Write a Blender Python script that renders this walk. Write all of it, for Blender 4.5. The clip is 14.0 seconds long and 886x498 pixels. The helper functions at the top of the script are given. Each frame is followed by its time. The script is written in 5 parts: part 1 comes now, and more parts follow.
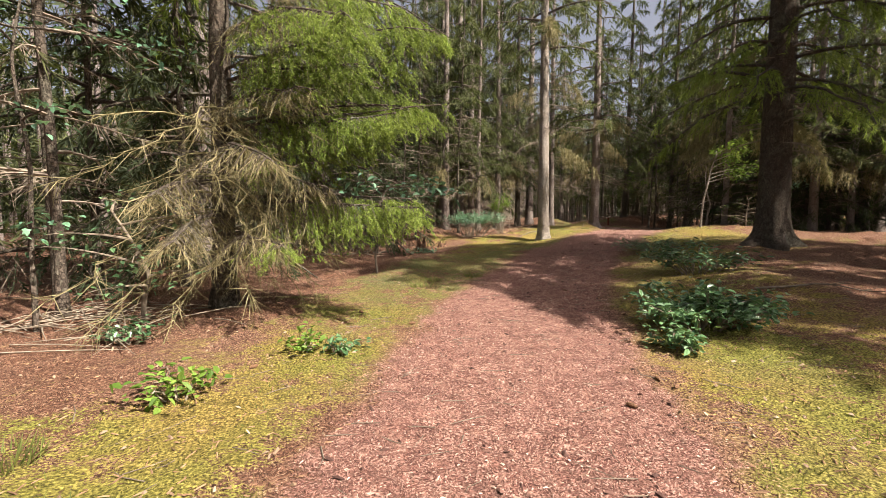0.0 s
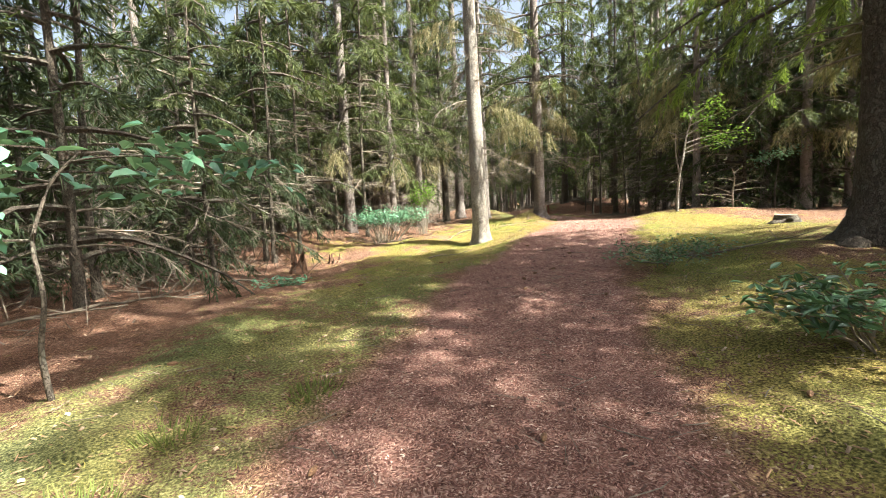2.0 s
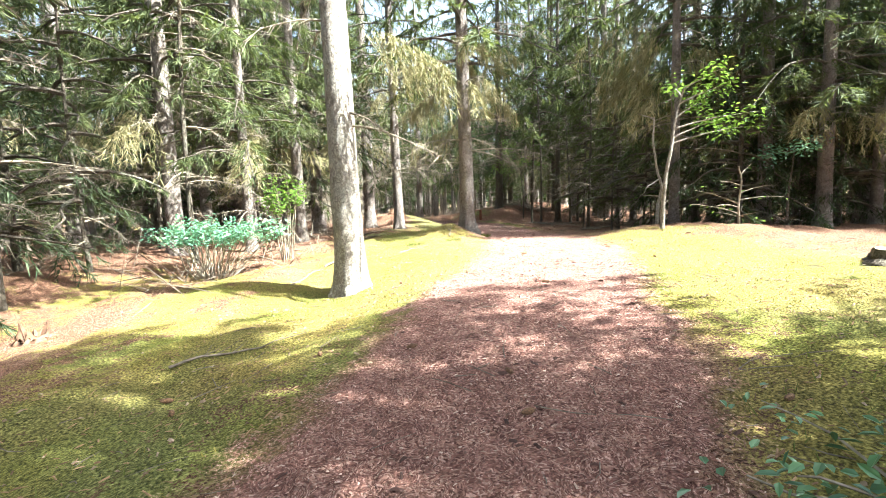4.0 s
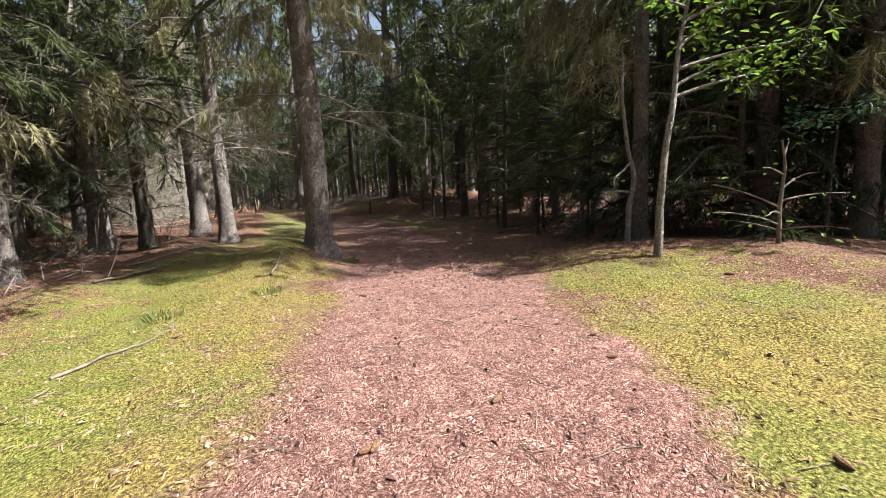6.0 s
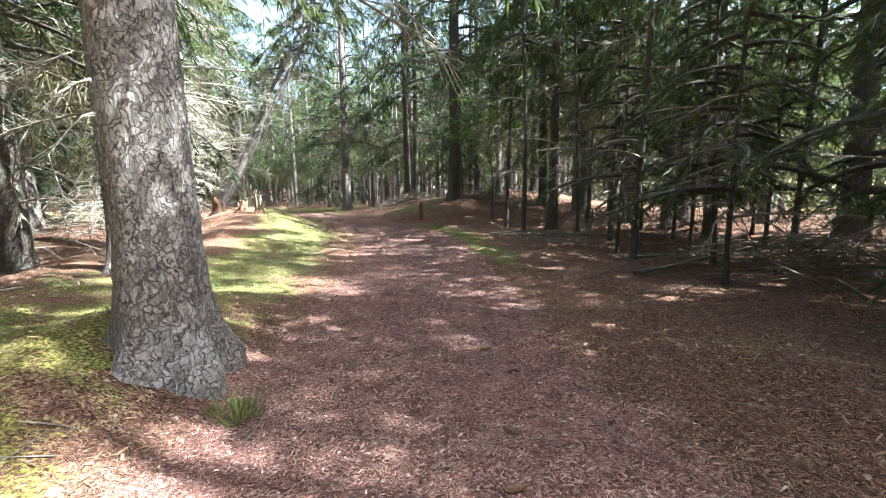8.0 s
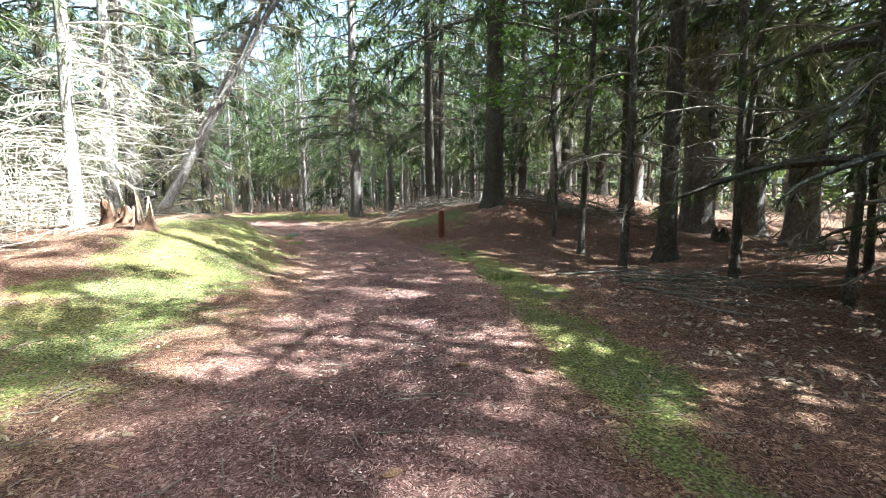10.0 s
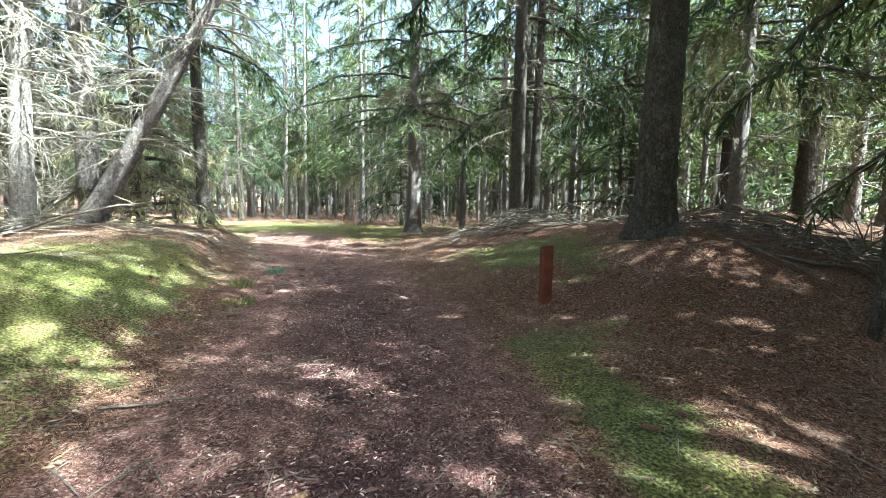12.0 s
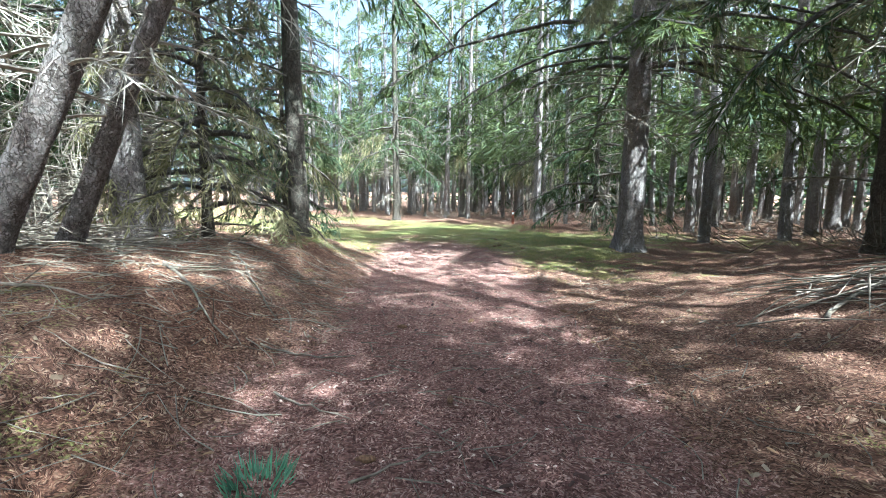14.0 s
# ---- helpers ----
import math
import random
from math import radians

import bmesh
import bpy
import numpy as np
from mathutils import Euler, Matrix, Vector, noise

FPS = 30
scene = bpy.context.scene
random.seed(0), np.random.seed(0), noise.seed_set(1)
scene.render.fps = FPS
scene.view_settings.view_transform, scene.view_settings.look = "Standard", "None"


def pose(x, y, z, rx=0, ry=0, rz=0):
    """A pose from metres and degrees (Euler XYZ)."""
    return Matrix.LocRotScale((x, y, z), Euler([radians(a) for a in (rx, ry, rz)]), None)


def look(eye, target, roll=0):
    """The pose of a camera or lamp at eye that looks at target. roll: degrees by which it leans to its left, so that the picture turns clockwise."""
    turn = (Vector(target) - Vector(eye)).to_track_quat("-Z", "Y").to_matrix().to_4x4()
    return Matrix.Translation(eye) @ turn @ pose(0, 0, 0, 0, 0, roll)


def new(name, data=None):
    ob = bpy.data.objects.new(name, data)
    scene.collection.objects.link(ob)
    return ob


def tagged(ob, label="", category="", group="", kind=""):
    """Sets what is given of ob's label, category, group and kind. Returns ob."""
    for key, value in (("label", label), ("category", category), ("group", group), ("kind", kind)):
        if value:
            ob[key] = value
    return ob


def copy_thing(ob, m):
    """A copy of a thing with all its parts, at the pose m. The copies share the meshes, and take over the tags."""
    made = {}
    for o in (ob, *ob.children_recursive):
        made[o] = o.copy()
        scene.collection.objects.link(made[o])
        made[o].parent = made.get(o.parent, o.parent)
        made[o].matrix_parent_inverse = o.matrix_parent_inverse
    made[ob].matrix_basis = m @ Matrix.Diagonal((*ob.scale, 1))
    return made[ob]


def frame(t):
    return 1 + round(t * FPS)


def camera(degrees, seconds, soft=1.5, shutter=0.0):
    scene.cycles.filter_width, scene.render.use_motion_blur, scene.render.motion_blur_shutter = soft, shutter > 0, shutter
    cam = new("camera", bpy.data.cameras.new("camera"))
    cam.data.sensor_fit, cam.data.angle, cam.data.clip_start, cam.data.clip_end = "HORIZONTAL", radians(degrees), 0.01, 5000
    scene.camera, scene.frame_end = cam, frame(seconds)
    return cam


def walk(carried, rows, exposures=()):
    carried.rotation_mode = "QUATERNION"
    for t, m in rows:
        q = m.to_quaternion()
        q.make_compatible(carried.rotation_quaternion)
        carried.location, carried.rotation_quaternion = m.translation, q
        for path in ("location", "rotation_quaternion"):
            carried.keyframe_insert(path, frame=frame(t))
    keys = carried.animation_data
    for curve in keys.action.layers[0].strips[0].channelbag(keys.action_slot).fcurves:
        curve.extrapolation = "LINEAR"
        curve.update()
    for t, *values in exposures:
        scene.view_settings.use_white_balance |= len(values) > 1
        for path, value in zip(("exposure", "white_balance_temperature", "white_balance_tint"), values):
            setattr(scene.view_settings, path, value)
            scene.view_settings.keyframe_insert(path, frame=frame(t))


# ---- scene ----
cam = camera(88.4, 14.0, soft=0.75)
PATH = [
    (0, (0.082, 0.259, 1.246), (0.063, 2.253, 1.094), 0.2),
    (0.5, (0.202, 1.441, 1.243), (0.201, 3.433, 1.067), -0.3),
    (1, (0.314, 2.789, 1.252), (0.308, 4.778, 1.042), -0.7),
    (1.5, (0.658, 4.195, 1.26), (0.751, 6.183, 1.063), -2.4),
    (2, (1.061, 5.527, 1.311), (1.325, 7.501, 1.123), -2.9),
    (2.5, (1.434, 6.84, 1.317), (1.689, 8.815, 1.128), -1.2),
    (3, (1.967, 8.156, 1.333), (2.28, 10.123, 1.16), -2.1),
    (3.5, (2.566, 9.471, 1.373), (3.024, 11.411, 1.202), -3.2),
    (3.7, (2.791, 9.925, 1.415), (3.28, 11.855, 1.233), -2.7),
    (5.8, (5.353, 14.687, 1.772), (6.238, 16.455, 1.472), -3.1),
    (6, (5.68, 15.158, 1.765), (6.583, 16.918, 1.47), -3.1),
    (6.5, (6.379, 16.401, 1.739), (7.247, 18.179, 1.446), -1.6),
    (7, (7.003, 17.678, 1.729), (7.792, 19.495, 1.446), -1.1),
    (7.5, (7.526, 18.979, 1.635), (8.235, 20.825, 1.339), -1.1),
    (8, (8.017, 20.205, 1.595), (8.653, 22.081, 1.318), -1.2),
    (8.2, (8.175, 20.712, 1.626), (8.771, 22.601, 1.344), -1.6),
    (10.3, (10.124, 26.117, 1.448), (10.603, 28.044, 1.203), -0.9),
    (10.5, (10.262, 26.638, 1.44), (10.737, 28.566, 1.203), -1.0),
    (11, (10.564, 27.929, 1.447), (10.974, 29.873, 1.216), -0.7),
    (11.5, (10.782, 29.263, 1.458), (11.076, 31.228, 1.232), 0.0),
    (12, (10.91, 30.605, 1.488), (11.063, 32.587, 1.27), 0.7),
    (12.5, (10.865, 31.911, 1.481), (10.83, 33.898, 1.254), 1.6),
    (13, (10.668, 33.213, 1.431), (10.398, 35.18, 1.19), 2.1),
    (13.5, (10.398, 34.502, 1.431), (9.974, 36.44, 1.184), 1.7),
    (14, (10.125, 35.832, 1.484), (9.566, 37.736, 1.236), 0.3),
]
EXPOSURES = [(0, 1.58, 7000, 14), (1, 1.8, 6900, 10), (1.5, 2.1, 6700, 5), (2, 2.6, 6400, 2), (3, 3.2, 6050, -1), (3.7, 3.5, 5850, -2), (5.8, 1.85, 5900, 7), (6.5, 1.85, 5850, 7), (7, 1.85, 5800, 8), (7.5, 2.45, 5700, 4), (8.0, 3.4, 5350, -2), (8.2, 3.5, 5300, -4), (10.3, 3.55, 5250, -6), (11.5, 3.5, 5150, -12), (12.5, 3.55, 5100, -9), (14, 3.3, 4900, -6)]
walk(cam, [(t, look(eye, target, roll)) for t, eye, target, roll in PATH], EXPOSURES)


# ---- light ----
SUN_AZ, SUN_EL = 122.0, 50.0      # degrees clockwise from +y, and above the horizon
world = bpy.data.worlds.new("sky")
scene.world = world
world.use_nodes = True
wn = world.node_tree.nodes
sky = wn.new("ShaderNodeTexSky")
sky.sky_type = 'NISHITA'
sky.sun_disc = False
sky.dust_density, sky.air_density, sky.ozone_density = 5.0, 0.6, 0.5
sky.sun_elevation = radians(SUN_EL)
sky.sun_rotation = radians(SUN_AZ)
haze = wn.new("ShaderNodeHueSaturation")
haze.inputs["Saturation"].default_value = 0.6
world.node_tree.links.new(sky.outputs[0], haze.inputs["Color"])
world.node_tree.links.new(haze.outputs[0], wn["Background"].inputs[0])
wn["Background"].inputs[1].default_value = 0.074
sun = new("sun", bpy.data.lights.new("sun", "SUN"))
sun.data.energy = 5.0
sun.data.angle = radians(0.55)
sun.data.color = (1.0, 0.95, 0.86)
to_sun = Vector((math.sin(radians(SUN_AZ)) * math.cos(radians(SUN_EL)), math.cos(radians(SUN_AZ)) * math.cos(radians(SUN_EL)), math.sin(radians(SUN_EL))))
sun.matrix_world = look(to_sun * 60, (0, 0, 0))


# ---- materials ----
def material(name):
    m = bpy.data.materials.new(name)
    m.use_nodes = True
    nt = m.node_tree
    return m, nt.nodes, nt.links, nt.nodes["Principled BSDF"]


def ramp(nodes, stops):
    r = nodes.new("ShaderNodeValToRGB")
    while len(r.color_ramp.elements) < len(stops):
        r.color_ramp.elements.new(0.5)
    for e, (p, c) in zip(r.color_ramp.elements, stops):
        e.position, e.color = p, (*c, 1)
    return r


def tex(nodes, links, kind, scale, detail=4, coords=None, stretch=None):
    n = nodes.new({"noise": "ShaderNodeTexNoise", "voronoi": "ShaderNodeTexVoronoi"}[kind])
    n.inputs["Scale"].default_value = scale
    if kind == "noise":
        n.inputs["Detail"].default_value = detail
    c = coords or nodes.new("ShaderNodeTexCoord").outputs["Object"]
    if stretch:
        mp = nodes.new("ShaderNodeMapping")
        mp.inputs["Scale"].default_value = stretch
        links.new(c, mp.inputs["Vector"])
        c = mp.outputs[0]
    links.new(c, n.inputs["Vector"])
    return n


def mix(nodes, links, fac, a, b, mode="MIX"):
    n = nodes.new("ShaderNodeMix")
    n.data_type, n.blend_type = 'RGBA', mode
    for sock, v in ((n.inputs[0], fac), (n.inputs[6], a), (n.inputs[7], b)):
        if isinstance(v, (int, float)):
            sock.default_value = v
        elif isinstance(v, tuple):
            sock.default_value = (*v, 1)
        else:
            links.new(v, sock)
    return n.outputs[2]


def bump(nodes, links, bsdf, height, strength, distance):
    b = nodes.new("ShaderNodeBump")
    b.inputs["Strength"].default_value, b.inputs["Distance"].default_value = strength, distance
    links.new(height, b.inputs["Height"])
    links.new(b.outputs[0], bsdf.inputs["Normal"])


def bark_material(name, dark, mid, pale, lichen=0.5, plate=17.0):
    """Scaly bark: plates with dark cracks, flaking grain and pale lichen."""
    m, n, l, b = material(name)
    co = n.new("ShaderNodeTexCoord").outputs["Object"]
    warp = tex(n, l, "noise", 11, 5, co)
    add = n.new("ShaderNodeMix")
    add.data_type, add.blend_type = 'RGBA', 'LINEAR_LIGHT'
    add.inputs[0].default_value = 0.1
    l.new(co, add.inputs[6])
    l.new(warp.outputs["Color"], add.inputs[7])
    v = tex(n, l, "voronoi", plate * 1.5, 4, add.outputs[2], (1, 1, 0.5))
    v.feature = 'DISTANCE_TO_EDGE'
    cell = tex(n, l, "voronoi", plate * 1.5, 4, add.outputs[2], (1, 1, 0.5))
    tone = n.new("ShaderNodeSeparateColor")
    l.new(cell.outputs["Color"], tone.inputs[0])
    flake = tex(n, l, "noise", plate * 1.6, 8, co, (1, 1, 0.5))
    fine = tex(n, l, "noise", 85, 7, co, (1, 1, 0.6))
    big = tex(n, l, "noise", 1.7, 5, co)
    r0 = ramp(n, [(0.36, dark), (0.46, tuple(c * 0.75 for c in mid)), (0.6, tuple(c * 1.15 for c in mid))])
    l.new(flake.outputs[0], r0.inputs[0])
    r2 = ramp(n, [(0.0, tuple(c * 0.55 for c in mid)), (0.6, mid), (1.0, tuple(0.5 * (c + e) for c, e in zip(mid, pale)))])
    l.new(tone.outputs[0], r2.inputs[0])
    c = mix(n, l, 0.5, r0.outputs[0], r2.outputs[0])
    r4 = ramp(n, [(0.35, (0.62, 0.6, 0.58)), (0.62, (1.15, 1.15, 1.15))])
    l.new(fine.outputs[0], r4.inputs[0])
    c = mix(n, l, 0.8, c, r4.outputs[0], "MULTIPLY")
    r3 = ramp(n, [(0.60 - 0.2 * lichen, (0, 0, 0)), (0.75, (1, 1, 1))])
    l.new(big.outputs[0], r3.inputs[0])
    pf = n.new("ShaderNodeMath")
    pf.operation = 'MULTIPLY'
    l.new(r3.outputs[0], pf.inputs[0])
    l.new(flake.outputs[0], pf.inputs[1])
    c = mix(n, l, pf.outputs[0], c, pale)
    # cracks open and close along the plate edges
    gape = n.new("ShaderNodeMath")
    gape.operation = 'MULTIPLY_ADD'
    gape.inputs[1].default_value, gape.inputs[2].default_value = 0.32, -0.137
    l.new(flake.outputs[0], gape.inputs[0])
    wide = n.new("ShaderNodeMath")
    wide.operation = 'SUBTRACT'
    l.new(v.outputs["Distance"], wide.inputs[0])
    l.new(gape.outputs[0], wide.inputs[1])
    crack = n.new("ShaderNodeMapRange")
    crack.inputs[1].default_value, crack.inputs[2].default_value = -0.02, 0.06
    l.new(wide.outputs[0], crack.inputs[0])
    c = mix(n, l, crack.outputs[0], mix(n, l, 0.22, dark, c), c)
    l.new(c, b.inputs["Base Color"])
    b.inputs["Roughness"].default_value = 0.95
    b.inputs["Specular IOR Level"].default_value = 0.15
    h = n.new("ShaderNodeMath")
    h.operation = 'MULTIPLY_ADD'
    h.inputs[1].default_value = 0.6
    sm = n.new("ShaderNodeMath")
    sm.operation = 'MULTIPLY_ADD'
    sm.inputs[1].default_value = 1.4
    l.new(flake.outputs[0], sm.inputs[0])
    l.new(crack.outputs[0], sm.inputs[2])
    l.new(fine.outputs[0], h.inputs[0])
    l.new(sm.outputs[0], h.inputs[2])
    bump(n, l, b, h.outputs[0], 1.0, 0.018)
    return m


def leaf_material(name, dark, light, through_=0.35, rough=0.7, spec=0.2):
    m, n, l, b = material(name)
    g = n.new("ShaderNodeNewGeometry")
    big = tex(n, l, "noise", 0.7, 3)
    a = n.new("ShaderNodeMath")
    a.operation = 'ADD'
    l.new(g.outputs["Random Per Island"], a.inputs[0])
    l.new(big.outputs[0], a.inputs[1])
    r = ramp(n, [(0.35, dark), (1.35 / 1.6, light)])
    half = n.new("ShaderNodeMath")
    half.operation = 'MULTIPLY'
    half.inputs[1].default_value = 0.62
    l.new(a.outputs[0], half.inputs[0])
    l.new(half.outputs[0], r.inputs[0])
    l.new(r.outputs[0], b.inputs["Base Color"])
    b.inputs["Roughness"].default_value = rough
    b.inputs["Specular IOR Level"].default_value = spec
    t = n.new("ShaderNodeBsdfTranslucent")
    l.new(mix(n, l, 0.35, r.outputs[0], (0.22, 0.28, 0.03)), t.inputs[0])
    s = n.new("ShaderNodeMixShader")
    s.inputs[0].default_value = through_
    l.new(b.outputs[0], s.inputs[1])
    l.new(t.outputs[0], s.inputs[2])
    l.new(s.outputs[0], n["Material Output"].inputs[0])
    return m


def plain_material(name, a, c, scale=30, rough=0.85, bumpy=0.3, per_island=False):
    m, n, l, b = material(name)
    t = tex(n, l, "noise", scale, 5)
    r = ramp(n, [(0.3, a), (0.72, c)])
    if per_island:
        g = n.new("ShaderNodeNewGeometry")
        l.new(g.outputs["Random Per Island"], r.inputs[0])
        r.color_ramp.elements[0].position, r.color_ramp.elements[1].position = 0.0, 1.0
    else:
        l.new(t.outputs[0], r.inputs[0])
    l.new(r.outputs[0], b.inputs["Base Color"])
    b.inputs["Roughness"].default_value = rough
    b.inputs["Specular IOR Level"].default_value = 0.25
    bump(n, l, b, t.outputs[0], bumpy, 0.01)
    return m


BARK = bark_material("spruce_bark", (0.075, 0.056, 0.046), (0.26, 0.215, 0.195), (0.44, 0.405, 0.38), 0.6)
BARK_DARK = bark_material("dark_bark", (0.035, 0.028, 0.022), (0.13, 0.105, 0.085), (0.2, 0.22, 0.17), 0.3)
BARK_PALE = bark_material("pale_bark", (0.11, 0.085, 0.07), (0.36, 0.31, 0.27), (0.5, 0.48, 0.44), 0.9)
TWIG = plain_material("dead_twig", (0.12, 0.095, 0.072), (0.29, 0.245, 0.19), 14)
# paler copy of TWIG: sun glare on the left tangle put into the colour
PALE_TWIG = plain_material("sunlit_twig", (0.23, 0.19, 0.145), (0.45, 0.4, 0.33), 14)
STICK = plain_material("grey_stick", (0.08, 0.06, 0.046), (0.22, 0.18, 0.14), 18)
NEEDLE = leaf_material("spruce_needles", (0.026, 0.036, 0.016), (0.115, 0.13, 0.058), 0.3)
NEEDLE_DARK = leaf_material("dark_spruce_needles", (0.02, 0.03, 0.017), (0.058, 0.076, 0.04), 0.25)
NEEDLE_FRESH = leaf_material("fresh_spruce_needles", (0.085, 0.135, 0.03), (0.3, 0.4, 0.09), 0.42)
NEEDLE_DRY = leaf_material("dry_spruce_needles", (0.13, 0.11, 0.055), (0.31, 0.27, 0.15), 0.25)
LEAF = leaf_material("bright_leaves", (0.07, 0.14, 0.025), (0.2, 0.32, 0.06), 0.45, 0.45)
HOLLY = leaf_material("holly_leaves", (0.035, 0.09, 0.04), (0.12, 0.23, 0.1), 0.15, 0.3, 0.6)
BLUE_LEAF = leaf_material("bluish_shrub_leaves", (0.06, 0.15, 0.1), (0.16, 0.33, 0.2), 0.3, 0.4, 0.5)
GRASS = leaf_material("grass_blades", (0.07, 0.09, 0.025), (0.19, 0.21, 0.06), 0.35)
MOSS = leaf_material("moss_fronds", (0.06, 0.06, 0.018), (0.3, 0.25, 0.07), 0.2, 0.8, 0.15)
CHIP = plain_material("wood_chip", (0.10, 0.047, 0.039), (0.40, 0.24, 0.195), 40, 0.8, 0.2, True)
LITTER = plain_material("needle_litter", (0.1, 0.058, 0.034), (0.33, 0.2, 0.115), 40, 0.85, 0.2, True)
DRY_LEAF = plain_material("dry_leaf", (0.14, 0.09, 0.055), (0.36, 0.27, 0.19), 40, 0.7, 0.2, True)
ROT = plain_material("rotten_wood", (0.055, 0.03, 0.02), (0.19, 0.105, 0.065), 12, 0.95, 0.9)
POST_PAINT = plain_material("red_brown_stain", (0.13, 0.036, 0.022), (0.2, 0.062, 0.035), 9, 0.65, 0.3)


def ground_material():
    m, n, l, b = material("forest_floor")
    at = n.new("ShaderNodeAttribute")
    at.attribute_name = "cover"
    sep = n.new("ShaderNodeSeparateColor")
    l.new(at.outputs["Color"], sep.inputs[0])
    fine = tex(n, l, "noise", 60, 9)
    med = tex(n, l, "noise", 7, 5)
    big = tex(n, l, "noise", 0.8, 4)
    mid_ = tex(n, l, "noise", 2.3, 4)
    # the splinters' lie wanders from place to place
    wander = tex(n, l, "noise", 7, 2)
    strewn = n.new("ShaderNodeMix")
    strewn.data_type, strewn.blend_type = 'RGBA', 'LINEAR_LIGHT'
    strewn.inputs[0].default_value = 0.16
    l.new(n.new("ShaderNodeTexCoord").outputs["Object"], strewn.inputs[6])
    l.new(wander.outputs["Color"], strewn.inputs[7])

    def splinters(turn, long, slim):
        mp = n.new("ShaderNodeMapping")
        mp.vector_type = 'TEXTURE'
        mp.inputs["Rotation"].default_value = (0, 0, turn)
        mp.inputs["Scale"].default_value = (long, slim, long)
        l.new(strewn.outputs[2], mp.inputs["Vector"])
        return tex(n, l, "voronoi", 1.0, coords=mp.outputs[0])

    def either(turn_a, turn_b, long, slim, at):
        """Splinters that lie one way or the other, patch by patch."""
        pa, pb = splinters(turn_a, long, slim), splinters(turn_b, long, slim)
        patch = tex(n, l, "noise", at, 2)
        k = n.new("ShaderNodeMapRange")
        k.inputs[1].default_value, k.inputs[2].default_value = 0.49, 0.51
        l.new(patch.outputs[0], k.inputs[0])
        colour = mix(n, l, k.outputs[0], pa.outputs["Color"], pb.outputs["Color"])
        sp = n.new("ShaderNodeSeparateColor")
        l.new(colour, sp.inputs[0])
        deep = n.new("ShaderNodeMix")
        l.new(k.outputs[0], deep.inputs[0])
        l.new(pa.outputs["Distance"], deep.inputs[2])
        l.new(pb.outputs["Distance"], deep.inputs[3])
        return sp, deep.outputs[0]
    chips, chip_depth = either(0.4, 1.9, 0.017, 0.0065, 30)
    needles_, needle_depth = either(2.7, 1.1, 0.026, 0.006, 24)
    # path: reddish chips
    pr = ramp(n, [(0.0, (0.11, 0.05, 0.043)), (0.35, (0.21, 0.108, 0.09)), (0.75, (0.33, 0.19, 0.158)), (1.0, (0.52, 0.37, 0.32))])
    l.new(chips.outputs[0], pr.inputs[0])
    vr = ramp(n, [(0.33, (0.5, 0.46, 0.45)), (0.66, (1.3, 1.28, 1.26))])
    l.new(fine.outputs[0], vr.inputs[0])
    pc = mix(n, l, 0.8, pr.outputs[0], vr.outputs[0], "MULTIPLY")
    pr2 = ramp(n, [(0.35, (0.7, 0.62, 0.6)), (0.65, (1.1, 1.05, 1.0))])
    l.new(med.outputs[0], pr2.inputs[0])
    pc = mix(n, l, 0.8, pc, pr2.outputs[0], "MULTIPLY")
    # darker, slightly bluer band down the middle of the later path
    dark_mid = mix(n, l, 1.0, pc, (0.42, 0.41, 0.47), "MULTIPLY")
    pc = mix(n, l, at.outputs["Alpha"], pc, dark_mid)
    # litter: brown needles
    lr = ramp(n, [(0.0, (0.055, 0.028, 0.02)), (0.4, (0.15, 0.078, 0.055)), (0.8, (0.27, 0.155, 0.11)), (1.0, (0.42, 0.3, 0.22))])
    l.new(needles_.outputs[0], lr.inputs[0])
    lf = ramp(n, [(0.34, (0.5, 0.47, 0.45)), (0.64, (1.25, 1.22, 1.2))])
    l.new(fine.outputs[0], lf.inputs[0])
    lb = ramp(n, [(0.35, (0.78, 0.66, 0.56)), (0.65, (1.05, 1.02, 1.0))])
    l.new(big.outputs[0], lb.inputs[0])
    lc = mix(n, l, 0.8, lr.outputs[0], lf.outputs[0], "MULTIPLY")
    lc = mix(n, l, 0.7, lc, lb.outputs[0], "MULTIPLY")
    # moss: yellow-green
    mr = ramp(n, [(0.33, (0.055, 0.046, 0.015)), (0.5, (0.2, 0.158, 0.045)), (0.68, (0.42, 0.33, 0.11))])
    l.new(fine.outputs[0], mr.inputs[0])
    mg = ramp(n, [(0.4, (0.72, 0.95, 0.6)), (0.6, (1.0, 0.93, 0.85))])
    l.new(big.outputs[0], mg.inputs[0])
    mc = mix(n, l, 0.8, mr.outputs[0], mg.outputs[0], "MULTIPLY")
    # greener, darker moss: the tone of shaded stretches put into the colour
    gr = ramp(n, [(0.33, (0.028, 0.036, 0.014)), (0.5, (0.105, 0.11, 0.045)), (0.68, (0.23, 0.232, 0.11))])
    l.new(fine.outputs[0], gr.inputs[0])
    mc = mix(n, l, sep.outputs[2], mc, gr.outputs[0])

    def edge(ch, soft):
        a = n.new("ShaderNodeMath")
        a.operation = 'ADD'
        l.new(sep.outputs[ch], a.inputs[0])
        s = n.new("ShaderNodeMath")
        s.operation = 'MULTIPLY_ADD'
        s.inputs[1].default_value, s.inputs[2].default_value = soft, -soft / 2
        fm = n.new("ShaderNodeMix")
        fm.inputs[0].default_value = 0.4
        fm2 = n.new("ShaderNodeMix")
        fm2.inputs[0].default_value = 0.5
        l.new(med.outputs[0], fm2.inputs[2])
        l.new(mid_.outputs[0], fm2.inputs[3])
        l.new(fm2.outputs[0], fm.inputs[2])
